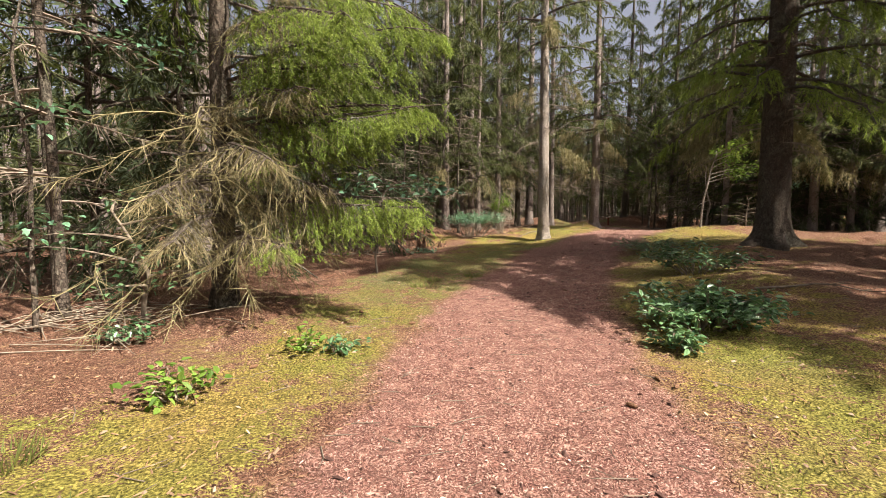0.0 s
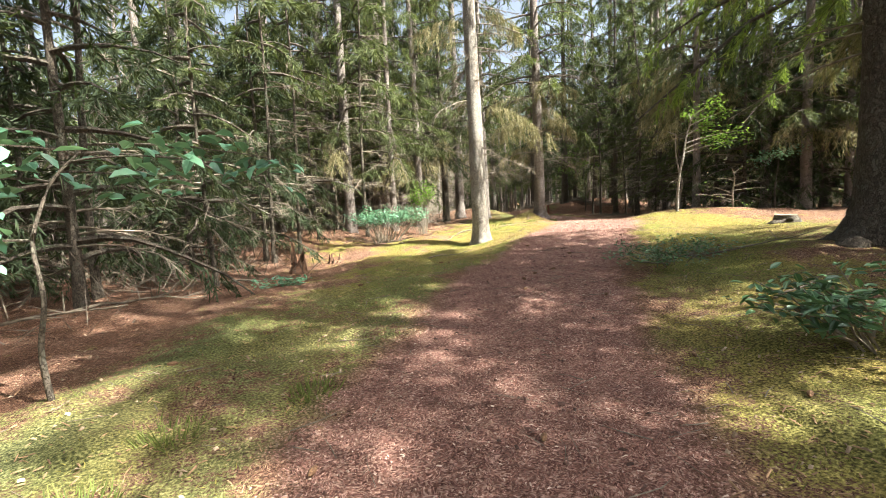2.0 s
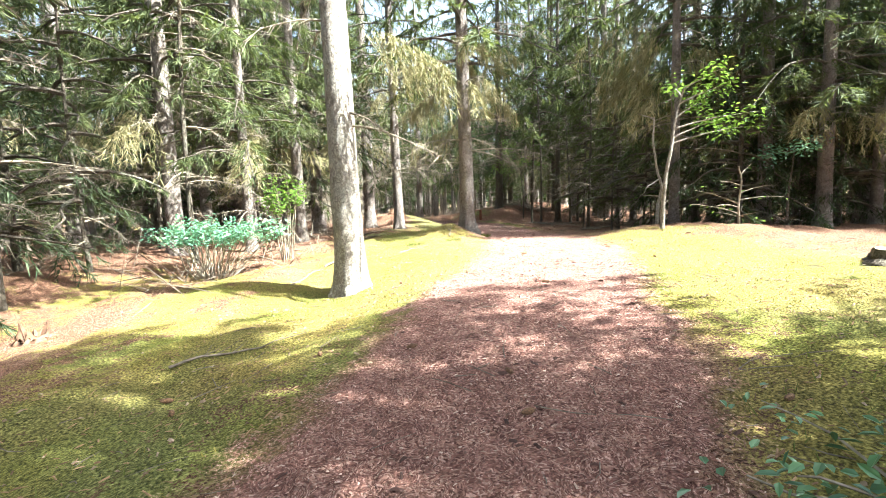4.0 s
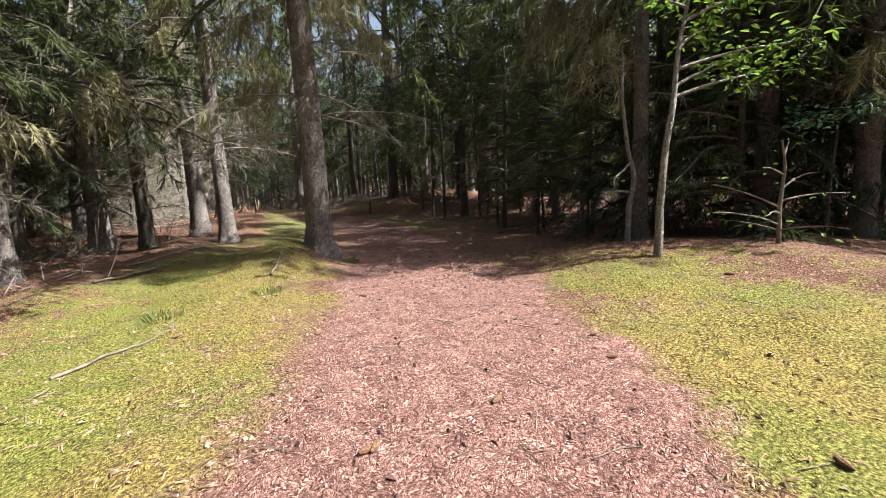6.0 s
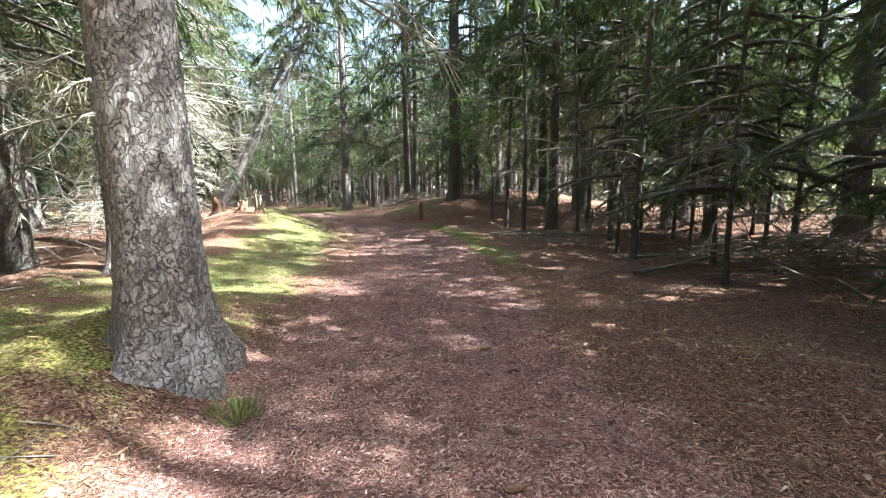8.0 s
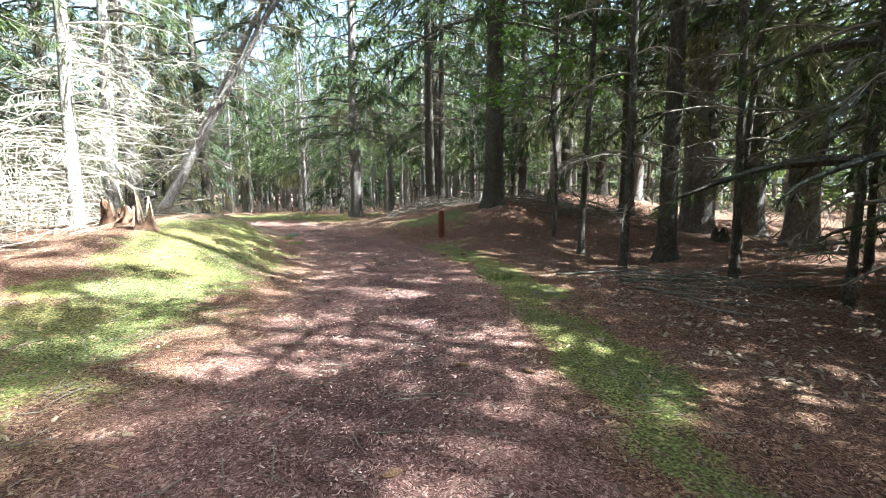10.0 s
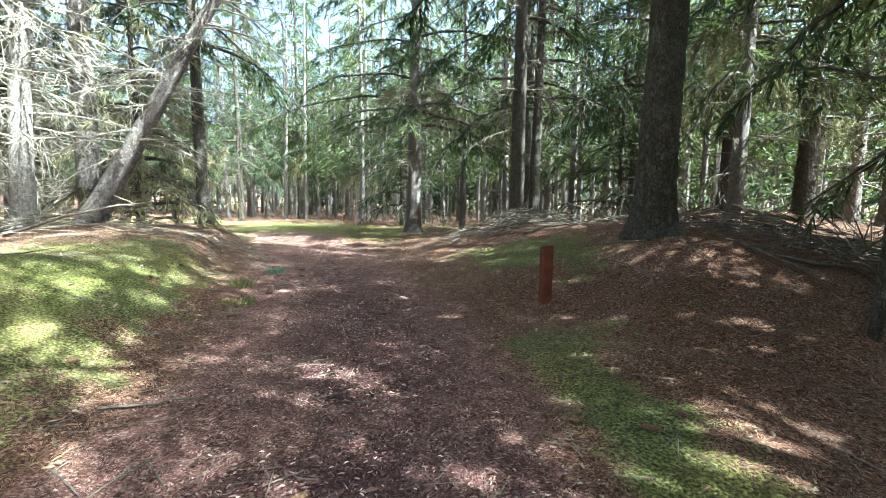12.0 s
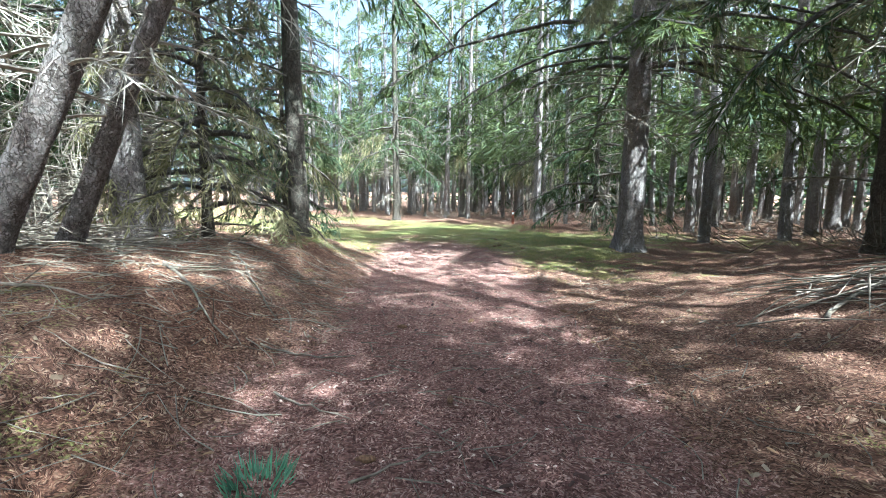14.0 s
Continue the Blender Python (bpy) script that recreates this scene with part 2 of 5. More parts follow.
        l.new(fine.outputs[0], fm.inputs[3])
        l.new(fm.outputs[0], s.inputs[0])
        l.new(s.outputs[0], a.inputs[1])
        r = n.new("ShaderNodeMapRange")
        r.inputs[1].default_value, r.inputs[2].default_value = 0.35, 0.65
        l.new(a.outputs[0], r.inputs[0])
        return r.outputs[0]
    c = mix(n, l, edge(1, 4.0), lc, mc)
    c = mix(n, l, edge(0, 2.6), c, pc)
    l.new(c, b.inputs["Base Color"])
    b.inputs["Roughness"].default_value = 0.95
    b.inputs["Specular IOR Level"].default_value = 0.15
    h = n.new("ShaderNodeMath")
    h.operation = 'MULTIPLY_ADD'
    h.inputs[1].default_value = -0.35
    deep = n.new("ShaderNodeMath")
    deep.operation = 'ADD'
    l.new(chip_depth, deep.inputs[0])
    l.new(needle_depth, deep.inputs[1])
    l.new(deep.outputs[0], h.inputs[0])
    l.new(fine.outputs[0], h.inputs[2])
    bump(n, l, b, h.outputs[0], 1.0, 0.03)
    return m


GROUND = ground_material()

# ---- meshes from arrays ----
rng = np.random.default_rng(7)


class Geo:
    """Gathers triangles as arrays."""
    def __init__(self):
        self.v, self.t, self.n = [], [], 0

    def add(self, v, t):
        v = np.asarray(v, float).reshape(-1, 3)
        self.v.append(v)
        self.t.append(np.asarray(t, int).reshape(-1, 3) + self.n)
        self.n += len(v)

    def mesh(self, name, mat, smooth=False):
        me = bpy.data.meshes.new(name)
        v, t = np.concatenate(self.v), np.concatenate(self.t)
        me.vertices.add(len(v))
        me.vertices.foreach_set("co", v.ravel())
        me.loops.add(len(t) * 3)
        me.loops.foreach_set("vertex_index", t.ravel())
        me.polygons.add(len(t))
        me.polygons.foreach_set("loop_start", np.arange(0, len(t) * 3, 3))
        me.polygons.foreach_set("use_smooth", np.full(len(t), smooth))
        me.update(calc_edges=True)
        me.validate()
        me.materials.append(mat)
        return me


def part(name, me, parent, label=""):
    ob = new(name, me)
    ob.parent = parent
    return tagged(ob, label)


def thing(name, x, y, label, category, group="", z=None, turn=0.0):
    ob = new(name)
    ob.matrix_world = pose(x, y, height(x, y) if z is None else z, 0, 0, turn)
    return tagged(ob, label, category, group)


def unit(a):
    return a / np.maximum(np.linalg.norm(a, axis=-1, keepdims=True), 1e-9)


def tube(g, pts, radii, seg=5, bumps=None):
    """A tapered tube along points; bumps(angle, z) scales the radius."""
    pts, radii = np.asarray(pts, float), np.asarray(radii, float)
    d = unit(np.gradient(pts, axis=0))
    ref = np.where(np.abs(d[:, 2:3]) > 0.9, [[1.0, 0, 0]], [[0, 0, 1.0]])
    u = unit(np.cross(d, ref))
    w = np.cross(d, u)
    a = np.arange(seg) * 2 * math.pi / seg
    r = radii[:, None] * np.ones((1, seg))
    if bumps is not None:
        r = r * bumps(a[None, :], pts[:, 2:3])
    v = pts[:, None] + r[..., None] * (np.cos(a)[None, :, None] * u[:, None] + np.sin(a)[None, :, None] * w[:, None])
    n = len(pts)
    i, j = np.meshgrid(np.arange(n - 1), np.arange(seg), indexing="ij")
    p, q = i * seg + j, i * seg + (j + 1) % seg
    t = np.concatenate([np.stack([p, q, q + seg], -1).reshape(-1, 3), np.stack([p, q + seg, p + seg], -1).reshape(-1, 3)])
    g.add(v, t)


def blades(g, base, along, side, length, width, belly=0.35):
    """Many slim diamonds at once: a shoot, a frond, a blade."""
    base, along, side = np.asarray(base), unit(np.asarray(along)), np.asarray(side)
    side = unit(side - along * (side * along).sum(-1, keepdims=True))
    length, width = np.broadcast_to(length, len(base))[:, None], np.broadcast_to(width, len(base))[:, None]
    mid = base + along * length * belly
    v = np.stack([base, mid + side * width / 2, base + along * length, mid - side * width / 2], 1)
    k = np.arange(len(base))[:, None] * 4
    t = np.concatenate([k + np.array([[0, 1, 2]]), k + np.array([[0, 2, 3]])])
    g.add(v, t)


def slivers(g, base, along, side, length, width):
    """Many slim triangles at once, wide at the foot: needle-clad shoots."""
    base, along, side = np.asarray(base), unit(np.asarray(along)), np.asarray(side)
    side = unit(side - along * (side * along).sum(-1, keepdims=True))
    length, width = np.broadcast_to(length, len(base))[:, None], np.broadcast_to(width, len(base))[:, None]
    v = np.stack([base + side * width / 2, base + along * length, base - side * width / 2], 1)
    g.add(v, np.arange(len(base) * 3).reshape(-1, 3))


def leaves(g, base, along, normal, length, width):
    """Leaves folded along the rib, six corners and four triangles each."""
    base, along = np.asarray(base), unit(np.asarray(along))
    side = unit(np.cross(along, normal))
    up = np.cross(side, along)
    L, W = np.broadcast_to(length, len(base))[:, None], np.broadcast_to(width, len(base))[:, None]
    tip = base + along * L - up * L * 0.12
    v = np.stack([base, base + along * L * 0.3 + side * W * 0.5 + up * W * 0.18, base + along * L * 0.72 + side * W * 0.36 + up * W * 0.1, tip,
                  base + along * L * 0.72 - side * W * 0.36 + up * W * 0.1, base + along * L * 0.3 - side * W * 0.5 + up * W * 0.18], 1)
    k = np.arange(len(base))[:, None] * 6
    t = np.concatenate([k + np.array([f]) for f in ((0, 1, 2), (0, 2, 3), (0, 3, 4), (0, 4, 5))])
    g.add(v, t)


# ---- lie of the land ----
SPINE = [(0.2, -6, 0.0), (0.3, 0, 0.0), (0.5, 3, 0.02), (1.0, 6, 0.06), (1.95, 8.8, 0.14), (3.2, 11.5, 0.34), (5.05, 14.4, 0.63), (6.75, 17, 0.7), (7.85, 19.5, 0.62),
         (8.6, 22.5, 0.52), (9.5, 25.5, 0.44), (10.25, 28.5, 0.41), (10.7, 31.5, 0.4), (10.45, 34.5, 0.42), (9.7, 37.5, 0.44), (8.8, 40.5, 0.42), (7.8, 43.5, 0.4), (6.4, 46.5, 0.34), (3.5, 50, 0.25), (-4, 55, 0.2), (-20, 62, 0.2)]
SP = np.array(SPINE)
tt = np.linspace(0, len(SP) - 1, 241)
FINE = np.stack([np.interp(tt, np.arange(len(SP)), SP[:, k]) for k in range(3)], 1)
for _ in range(4):
    FINE[1:-1] = (FINE[:-2] + 2 * FINE[1:-1] + FINE[2:]) / 4
# rises and hollows: x, y, rise, reach across x, reach along y
RISES = [(-1.0, 16.5, -0.5, 3.2, 3.5), (3.0, 16.6, -0.22, 1.6, 2.2), (-6, 10, -0.12, 4, 6), (7.6, 10.2, 0.2, 2.2, 2.5), (5.2, 6.8, 0.2, 1.8, 2.2), (9.5, 15, -0.12, 3, 3),
         (5.9, 26.7, 0.2, 1.6, 2.5), (14.5, 26, -0.2, 3, 4), (14.4, 36.6, 0.55, 2.2, 3.0), (18, 39, 0.45, 3.5, 4.5), (14.6, 32.6, -0.15, 1.2, 1.5), (7.0, 36.5, 0.42, 1.7, 3.6),
         (7.4, 32.4, 0.45, 1.3, 2.2), (3.2, 37, 0.35, 3.5, 6), (6.0, 41.5, 0.3, 1.2, 1.5), (13.2, 41, 0.3, 1.8, 2.5),
         (7.15, 22.9, 0.42, 1.1, 1.3), (10.9, 18.3, 0.26, 2.2, 1.8), (13.8, 35.6, 0.17, 1.3, 1.3), (12.3, 34.7, -0.2, 0.7, 0.8), (14.3, 31.6, -0.16, 1.4, 1.4), (18.8, 41.2, 0.5, 3.5, 4.0), (5.7, 38.4, 0.18, 1.3, 1.6),
         (1.5, 20.6, -0.36, 2.0, 1.8), (8.0, 52.0, 0.2, 2.0, 1.6)]


def path_at(x, y):
    """Distance from the path's middle (right is positive) and the path's level there."""
    x, y = np.atleast_1d(np.asarray(x, float)), np.atleast_1d(np.asarray(y, float))
    shape = x.shape
    x, y = x.ravel(), y.ravel()
    coarse = FINE[::8]
    near = np.zeros(x.shape, int)
    best = np.full(x.shape, 1e9)
    for k, a in enumerate(coarse):
        d = (x - a[0]) ** 2 + (y - a[1]) ** 2
        near, best = np.where(d < best, k, near), np.minimum(d, best)
    best, off, lev = np.full(x.shape, 1e9), np.zeros(x.shape), np.zeros(x.shape)
    for step in range(-8, 8):
        i = np.clip(near * 8 + step, 0, len(FINE) - 2)
        a, b = FINE[i], FINE[i + 1]
        ex, ey = b[:, 0] - a[:, 0], b[:, 1] - a[:, 1]
        s = np.clip(((x - a[:, 0]) * ex + (y - a[:, 1]) * ey) / (ex * ex + ey * ey), 0, 1)
        dx, dy = x - a[:, 0] - s * ex, y - a[:, 1] - s * ey
        d = np.hypot(dx, dy)
        hit = d < best
        best = np.where(hit, d, best)
        off = np.where(hit, np.sign(dx * ey - dy * ex) * d, off)
        lev = np.where(hit, a[:, 2] + s * (b[:, 2] - a[:, 2]), lev)
    off, lev = off.reshape(shape), lev.reshape(shape)
    return off, lev


def ripple(x, y, scale, seed):
    """Cheap smooth noise in -1..1 from a few waves."""
    r = np.random.default_rng(seed)
    out = 0
    for k in range(7):
        a, f, p = r.uniform(0, 2 * math.pi), r.uniform(0.6, 1.7) / scale, r.uniform(0, 7)
        out = out + np.sin((x * math.cos(a) + y * math.sin(a)) * f * 2 * math.pi + p)
    return out / 4.0


def heights(x, y):
    x, y = np.atleast_1d(np.asarray(x, float)), np.atleast_1d(np.asarray(y, float))
    off, lev = path_at(x, y)
    d = np.abs(off)
    bank = np.clip((d - 1.0) / 1.6, 0, 1)
    bank = bank * bank * (3 - 2 * bank)
    z = lev * np.exp(-np.maximum(d - 12, 0) / 30)
    for rx, ry, rz, sx, sy in RISES:
        z = z + rz * np.exp(-((x - rx) / sx) ** 2 - ((y - ry) / sy) ** 2) * np.clip((d - 0.9) / 0.9, 0, 1)
    z = z + bank * (0.05 * ripple(x, y, 3.0, 1) + 0.025 * ripple(x, y, 0.9, 2)) + 0.012 * ripple(x, y, 0.7, 3) - 0.02 * (1 - bank)
    return z


def height(x, y):
    return float(heights(x, y)[0])


def axis(lo, hi, step, far, grow=1.22):
    mid = list(np.arange(lo, hi + step / 2, step))
    s, a = step, mid[0]
    while a > -far:
        s *= grow
        a -= s
        mid.insert(0, a)
    s, a = step, mid[-1]
    while a < far:
        s *= grow
        a += s
        mid.append(a)
    return np.array(mid)


gx, gy = axis(-6, 18, 0.14, 900), axis(-1, 48, 0.14, 900)
X, Y = np.meshgrid(gx, gy, indexing="ij")
Z = heights(X.ravel(), Y.ravel()) + np.where((np.abs(X.ravel() - 6) < 18), rng.normal(0, 0.006, X.size), 0)
g = Geo()
ni, nj = X.shape
i, j = np.meshgrid(np.arange(ni - 1), np.arange(nj - 1), indexing="ij")
k = (i * nj + j).ravel()
g.add(np.stack([X.ravel(), Y.ravel(), Z], 1), np.concatenate([np.stack([k, k + nj, k + nj + 1], 1), np.stack([k, k + nj + 1, k + 1], 1)]))
ground_mesh = g.mesh("ground", GROUND, True)


def cover(x, y):
    """How much path and moss lies at a place."""
    off, _ = path_at(x, y)
    wide = 1.04 + 0.1 * ripple(x, y, 2.4, 11) + 0.08 * ripple(x, y, 0.6, 12)
    p = np.clip(0.5 + (wide - np.abs(off)) / 0.75, 0, 1) * np.clip((47 - y) / 3, 0, 1)
    d = np.abs(off)
    m = np.exp(-((d - 2.1) / 1.6) ** 2) * 0.85 + 0.25 * ripple(x, y, 1.6, 21) + 0.12 * ripple(x, y, 0.5, 22) - 0.08
    m = m - 0.9 * np.exp(-((x - 11) / 4) ** 2 - ((y - 24) / 5) ** 2)              # bare needles under the dense spruces
    m = m - 0.3 * np.clip((y - 34) / 3, 0, 1) * np.clip((44 - y) / 4, 0, 1) - 0.5 * np.clip((y - 27) / 4, 0, 1) * np.clip((44 - y) / 4, 0, 1)
    m = m - 0.7 * np.exp(-((x + 3.6) / 1.7) ** 2 - ((y - 7) / 6) ** 2)
    m = m + 0.6 * np.exp(-((x - 8.6) / 2.5) ** 2 - ((y - 13.8) / 3.5) ** 2) + 0.5 * np.exp(-((x - 2.2) / 2.5) ** 2 - ((y - 16) / 3) ** 2) + 0.45 * np.exp(-((x - 0.5) / 2.5) ** 2 - ((y - 19.3) / 2) ** 2) + 0.95 * np.exp(-((x - 12.7) / 0.8) ** 2 - ((y - 37.0) / 1.2) ** 2)
    m = m + 0.45 * np.exp(-((x - 8.0) / 1.2) ** 2 - ((y - 32) / 3) ** 2) + 0.2 * np.exp(-((x - 12.35) / 0.45) ** 2 - ((y - 31) / 2.5) ** 2) + 0.7 * np.exp(-((x - 9) / 8) ** 2 - ((y - 48) / 2.5) ** 2)
    m = m + 0.5 * np.exp(-((x - 4.6) / 2) ** 2 - ((y - 21) / 2.6) ** 2)
    reach = np.clip((y - 25.5) / 2, 0, 1) * np.clip((37.5 - y) / 2, 0, 1)
    m = m + reach * ((0.42 + 0.4 * ripple(x, y, 0.9, 33)) * np.exp(-((off + 2.5) / 0.9) ** 4) + np.clip(34.5 - y, 0, 0.9) * np.exp(-((off - 1.42 - 0.2 * ripple(x, y, 1.2, 31)) / 0.3) ** 4))
    m = m + 0.75 * np.exp(-((off + 2.3) / 0.85) ** 2 - ((y - 35.4) / 1.7) ** 2) + 0.6 * np.exp(-((x - 12.8) / 0.9) ** 2 - ((y - 37.2) / 1.3) ** 2) + 0.3 * np.exp(-((off + 2.2) / 0.9) ** 2 - ((y - 25.0) / 2.5) ** 2)
    m = m + 0.55 * np.exp(-((x - 5.3) / 1.5) ** 2 - ((y - 23.8) / 2.0) ** 2)
    m = m - 0.45 * np.clip((y - 25) / 2, 0, 1) * np.clip((34 - y) / 1.5, 0, 1) * np.clip((off - 1.75) / 0.5, 0, 1)
    return p, np.clip(m, 0, 1)


col = ground_mesh.color_attributes.new("cover", 'FLOAT_COLOR', 'POINT')
cp, cm = cover(X.ravel(), Y.ravel())
XF, YF = X.ravel(), Y.ravel()
# moss turned darker green where it lies in shade, yellow where sunny
green = np.clip(np.where(path_at(XF, YF)[0] < 0, 0.75, 0.3) * np.exp(-((YF - 9.5) / 4.2) ** 2) + np.clip(0.55 * (YF - 21) / 5, 0, 0.55) + 0.22 * ripple(XF, YF, 1.7, 61), 0, 1)
# alpha: how far the middle of the later path is darkened
mid_dark = np.clip((YF - 22) / 6, 0, 1) * np.clip((40 - YF) / 4, 0, 1) * np.exp(-((path_at(XF, YF)[0] - 0.12) / 0.7) ** 2) * np.clip(0.8 + 0.4 * ripple(XF, YF, 1.5, 62), 0, 1)
col.data.foreach_set("color", np.stack([cp, cm, green, mid_dark], 1).ravel())
tagged(new("ground", ground_mesh), "forest floor with red woodchip path and mossy banks", "ground", kind="structure")


# ---- trees ----
def trunk_mesh(h, r, seg=14, rings=16, lean=(0, 0), flare=0.5, rough=0.03, seed=0, mat=None, bend=0.0, fine=0.0):
    """A tapered trunk with a root flare and uneven bark; fine: height up to which the bark plates are modelled."""
    q = np.random.default_rng(seed)
    z = np.concatenate([np.linspace(-0.15, min(fine, h) if fine else 1.2, 14 if not fine else int(fine / 0.045)), np.linspace(fine or 1.2, h, rings)[1:]])
    f = np.clip(z / h, 0, 1)
    pts = np.stack([lean[0] * z + bend * np.sin(f * 5 + seed), lean[1] * z + bend * np.cos(f * 4 + seed) - bend * math.cos(seed), z], 1)
    pts[:, 0] -= bend * math.sin(seed)
    rad = r * (1 - 0.75 * f) + r * flare * np.exp(-np.maximum(z, 0) / 0.22)
    ph = q.uniform(0, 6.3, 3)

    def bumps(a, zz):
        e = np.exp(-np.maximum(zz, 0) / 0.3)
        b = 1 + e * flare * 0.35 * np.sin(a * 5 + ph[0]) + 0.03 * np.sin(a * 3 + zz * 2 + ph[1])
        if fine:
            row = np.floor(zz / 0.09 + 0.5 * np.sin(a * 7 + ph[2]))
            cellx = np.floor(a / (2 * math.pi) * 15 + row * 0.37)
            hsh = np.modf(np.abs(np.sin(row * 12.99 + cellx * 78.23) * 43758.5))[0]
            b = b + rough * 0.9 * (hsh - 0.5) + q.normal(0, rough * 0.35, (zz.shape[0], a.shape[1]))
        else:
            b = b + q.normal(0, rough, (zz.shape[0], a.shape[1]))
        return b
    gg = Geo()
    tube(gg, pts, rad, seg, bumps)
    return gg.mesh("trunk", mat or BARK, True), lambda zz: np.array([np.interp(zz, z, pts[:, 0]), np.interp(zz, z, pts[:, 1]), zz])


def bough(q, start, az, L, rise, droop, n=7):
    t = np.linspace(0, 1, n)
    wob = q.normal(0, 0.035 * L, (n, 2)) * t[:, None]
    r = L * t
    return np.stack([start[0] + r * math.cos(az) + wob[:, 0], start[1] + r * math.sin(az) + wob[:, 1], start[2] + L * (rise * t - droop * t * t)], 1)


def spray(gf, gw, q, pts, twigs, shoots, size, width, hang=0.35):
    """Side twigs with slim shoots along a bough: feathery and hanging."""
    n = len(pts)
    tw = np.sort(q.uniform(0.22, 1.0, twigs))
    idx = tw * (n - 1)
    p = np.stack([np.interp(idx, np.arange(n), pts[:, k]) for k in range(3)], 1)
    d = unit(np.gradient(pts, axis=0))
    d = np.stack([np.interp(idx, np.arange(n), d[:, k]) for k in range(3)], 1)
    L = np.linalg.norm(pts[-1] - pts[0])
    side = np.where(np.arange(twigs) % 2, 1.0, -1.0)[:, None]
    lat = unit(np.cross(d, [[0, 0, 1.0]])) * side
    tl = (0.12 + 0.42 * (1 - tw) * np.minimum(L, 2.2) * 0.55 + 0.1) * q.uniform(0.7, 1.2, twigs) * size
    tdir = unit(d * q.uniform(0.5, 1.0, (twigs, 1)) + lat * q.uniform(0.6, 1.0, (twigs, 1)) + np.array([[0, 0, -1.0]]) * q.uniform(0.0, 2 * hang, (twigs, 1)))
    shoots *= 2
    s = q.uniform(0.1, 1.0, (twigs, shoots))
    sp = p[:, None] + tdir[:, None] * (tl[:, None] * s)[..., None]
    sp[..., 2] -= (tl[:, None] * s * s) * hang
    sdir = tdir[:, None] + q.normal(0, 0.55, (twigs, shoots, 3)) + np.array([0, 0, -0.3])
    sp, sdir = sp.reshape(-1, 3), sdir.reshape(-1, 3)
    slivers(gf, sp, sdir, q.normal(0, 1, sp.shape) * [1, 1, 0.5], q.uniform(0.1, 0.24, len(sp)) * size, width * q.uniform(0.6, 1.2, len(sp)))
    if gw is not None:
        blades(gw, p, tdir + np.array([[0, 0, -hang * 0.5]]), q.normal(0, 1, p.shape), tl, 0.012, 0.1)


def fuzz(gd, q, pts, m, length, width=0.009, drop=0.35):
    """Dry side twigs along a dead bough."""
    k = q.integers(1, len(pts) - 1, m)
    seg = pts[k + 1 - (k == len(pts) - 1)] - pts[k]
    base = pts[k] + seg * q.random((m, 1))
    slivers(gd, base, unit(seg) + q.normal(0, 0.75, (m, 3)) + [0, 0, -drop], q.normal(0, 1, (m, 3)), q.uniform(0.1, 0.42, m) * length, width)


def spruce(name, h, r, crown0, dead0, reach, boughs, twigs, shoots, needle, bark, seed, label, dead=30, lean=(0, 0), fine=0.0, size=1.15, width=0.04, hang=0.4, seg=12, flare=0.45, bend=0.0, deadlen=1.0, low=1.0, drape=0, drape_mat=None,
           group="spruces of the wood", twig=None):
    """A conifer: trunk, dead lower branches, and a crown of drooping sprays."""
    q = np.random.default_rng(seed)
    root = tagged(new(name), label, "tree", group)
    tm, at_ = trunk_mesh(h, r, seg, 12, lean, flare, 0.035, seed, bark, bend, fine)
    part("trunk", tm, root)
    gd = Geo()
    for _ in range(dead):
        z = q.uniform(dead0, crown0 + 1.5)
        az, L = q.uniform(0, 6.28), q.uniform(0.5, 1.7) * deadlen
        pts = bough(q, at_(z), az, L, q.uniform(-0.1, 0.25), q.uniform(0.1, 0.5), 6)
        tube(gd, pts, np.linspace(0.016, 0.004, 6) * (0.7 + 0.6 * q.random()), 4)
        fuzz(gd, q, pts, 56 if fine else 36, deadlen, 0.009 if fine else 0.012)
        if fine:
            part("dead_branch", gd.mesh("dead_branch", twig or TWIG), root, "bare grey-brown dead branch")
            gd = Geo()
    if dead and not fine:
        tagged(part("dead_wood", gd.mesh("dead_wood", twig or TWIG), root, "bare grey-brown dead lower branches"), kind="stuff")
    if drape:
        gp = Geo()
        for _ in range(drape):
            z = q.uniform(max(2.6, dead0 + 0.6), crown0 + 1.2)
            pts = bough(q, at_(z), q.uniform(0, 6.28), q.uniform(1.3, 2.6), q.uniform(0.05, 0.25), q.uniform(0.3, 0.6))
            if fine:
                spray(gp, gp, q, pts, 34, 26, 0.8, 0.011, 1.2)
            else:
                spray(gp, gp, q, pts, 24, 12, 1.2, 0.022, 1.0)
        tagged(part("dry_foliage", gp.mesh("dry_foliage", drape_mat or NEEDLE_DRY), root, "hanging half-dry olive-brown sprays"), kind="stuff")
    gf, gw = Geo(), Geo()
    for b in range(boughs):
        f = (b + q.random()) / boughs
        z = crown0 + (h - 0.4 - crown0) * f ** low
        f = (z - crown0) / (h - 0.4 - crown0)
        L = reach * (1 - f) ** 0.75 * q.uniform(0.7, 1.15) + 0.25
        pts = bough(q, at_(z), b * 2.4 + q.uniform(-0.4, 0.4), L, q.uniform(0.0, 0.3), q.uniform(0.3, 0.65))
        tube(gw, pts, np.linspace(0.03, 0.006, len(pts)) * (0.5 + L / reach), 4)
        spray(gf, None, q, pts, twigs, shoots, size, width, hang)
        if fine and b < 14:
            part("limb", gw.mesh("limb", BARK_DARK), root)
            gw = Geo()
    tagged(part("limbwork", gw.mesh("limbwork", BARK_DARK), root), kind="stuff")
    tagged(part("crown", gf.mesh("crown", needle), root), kind="stuff")
    return root


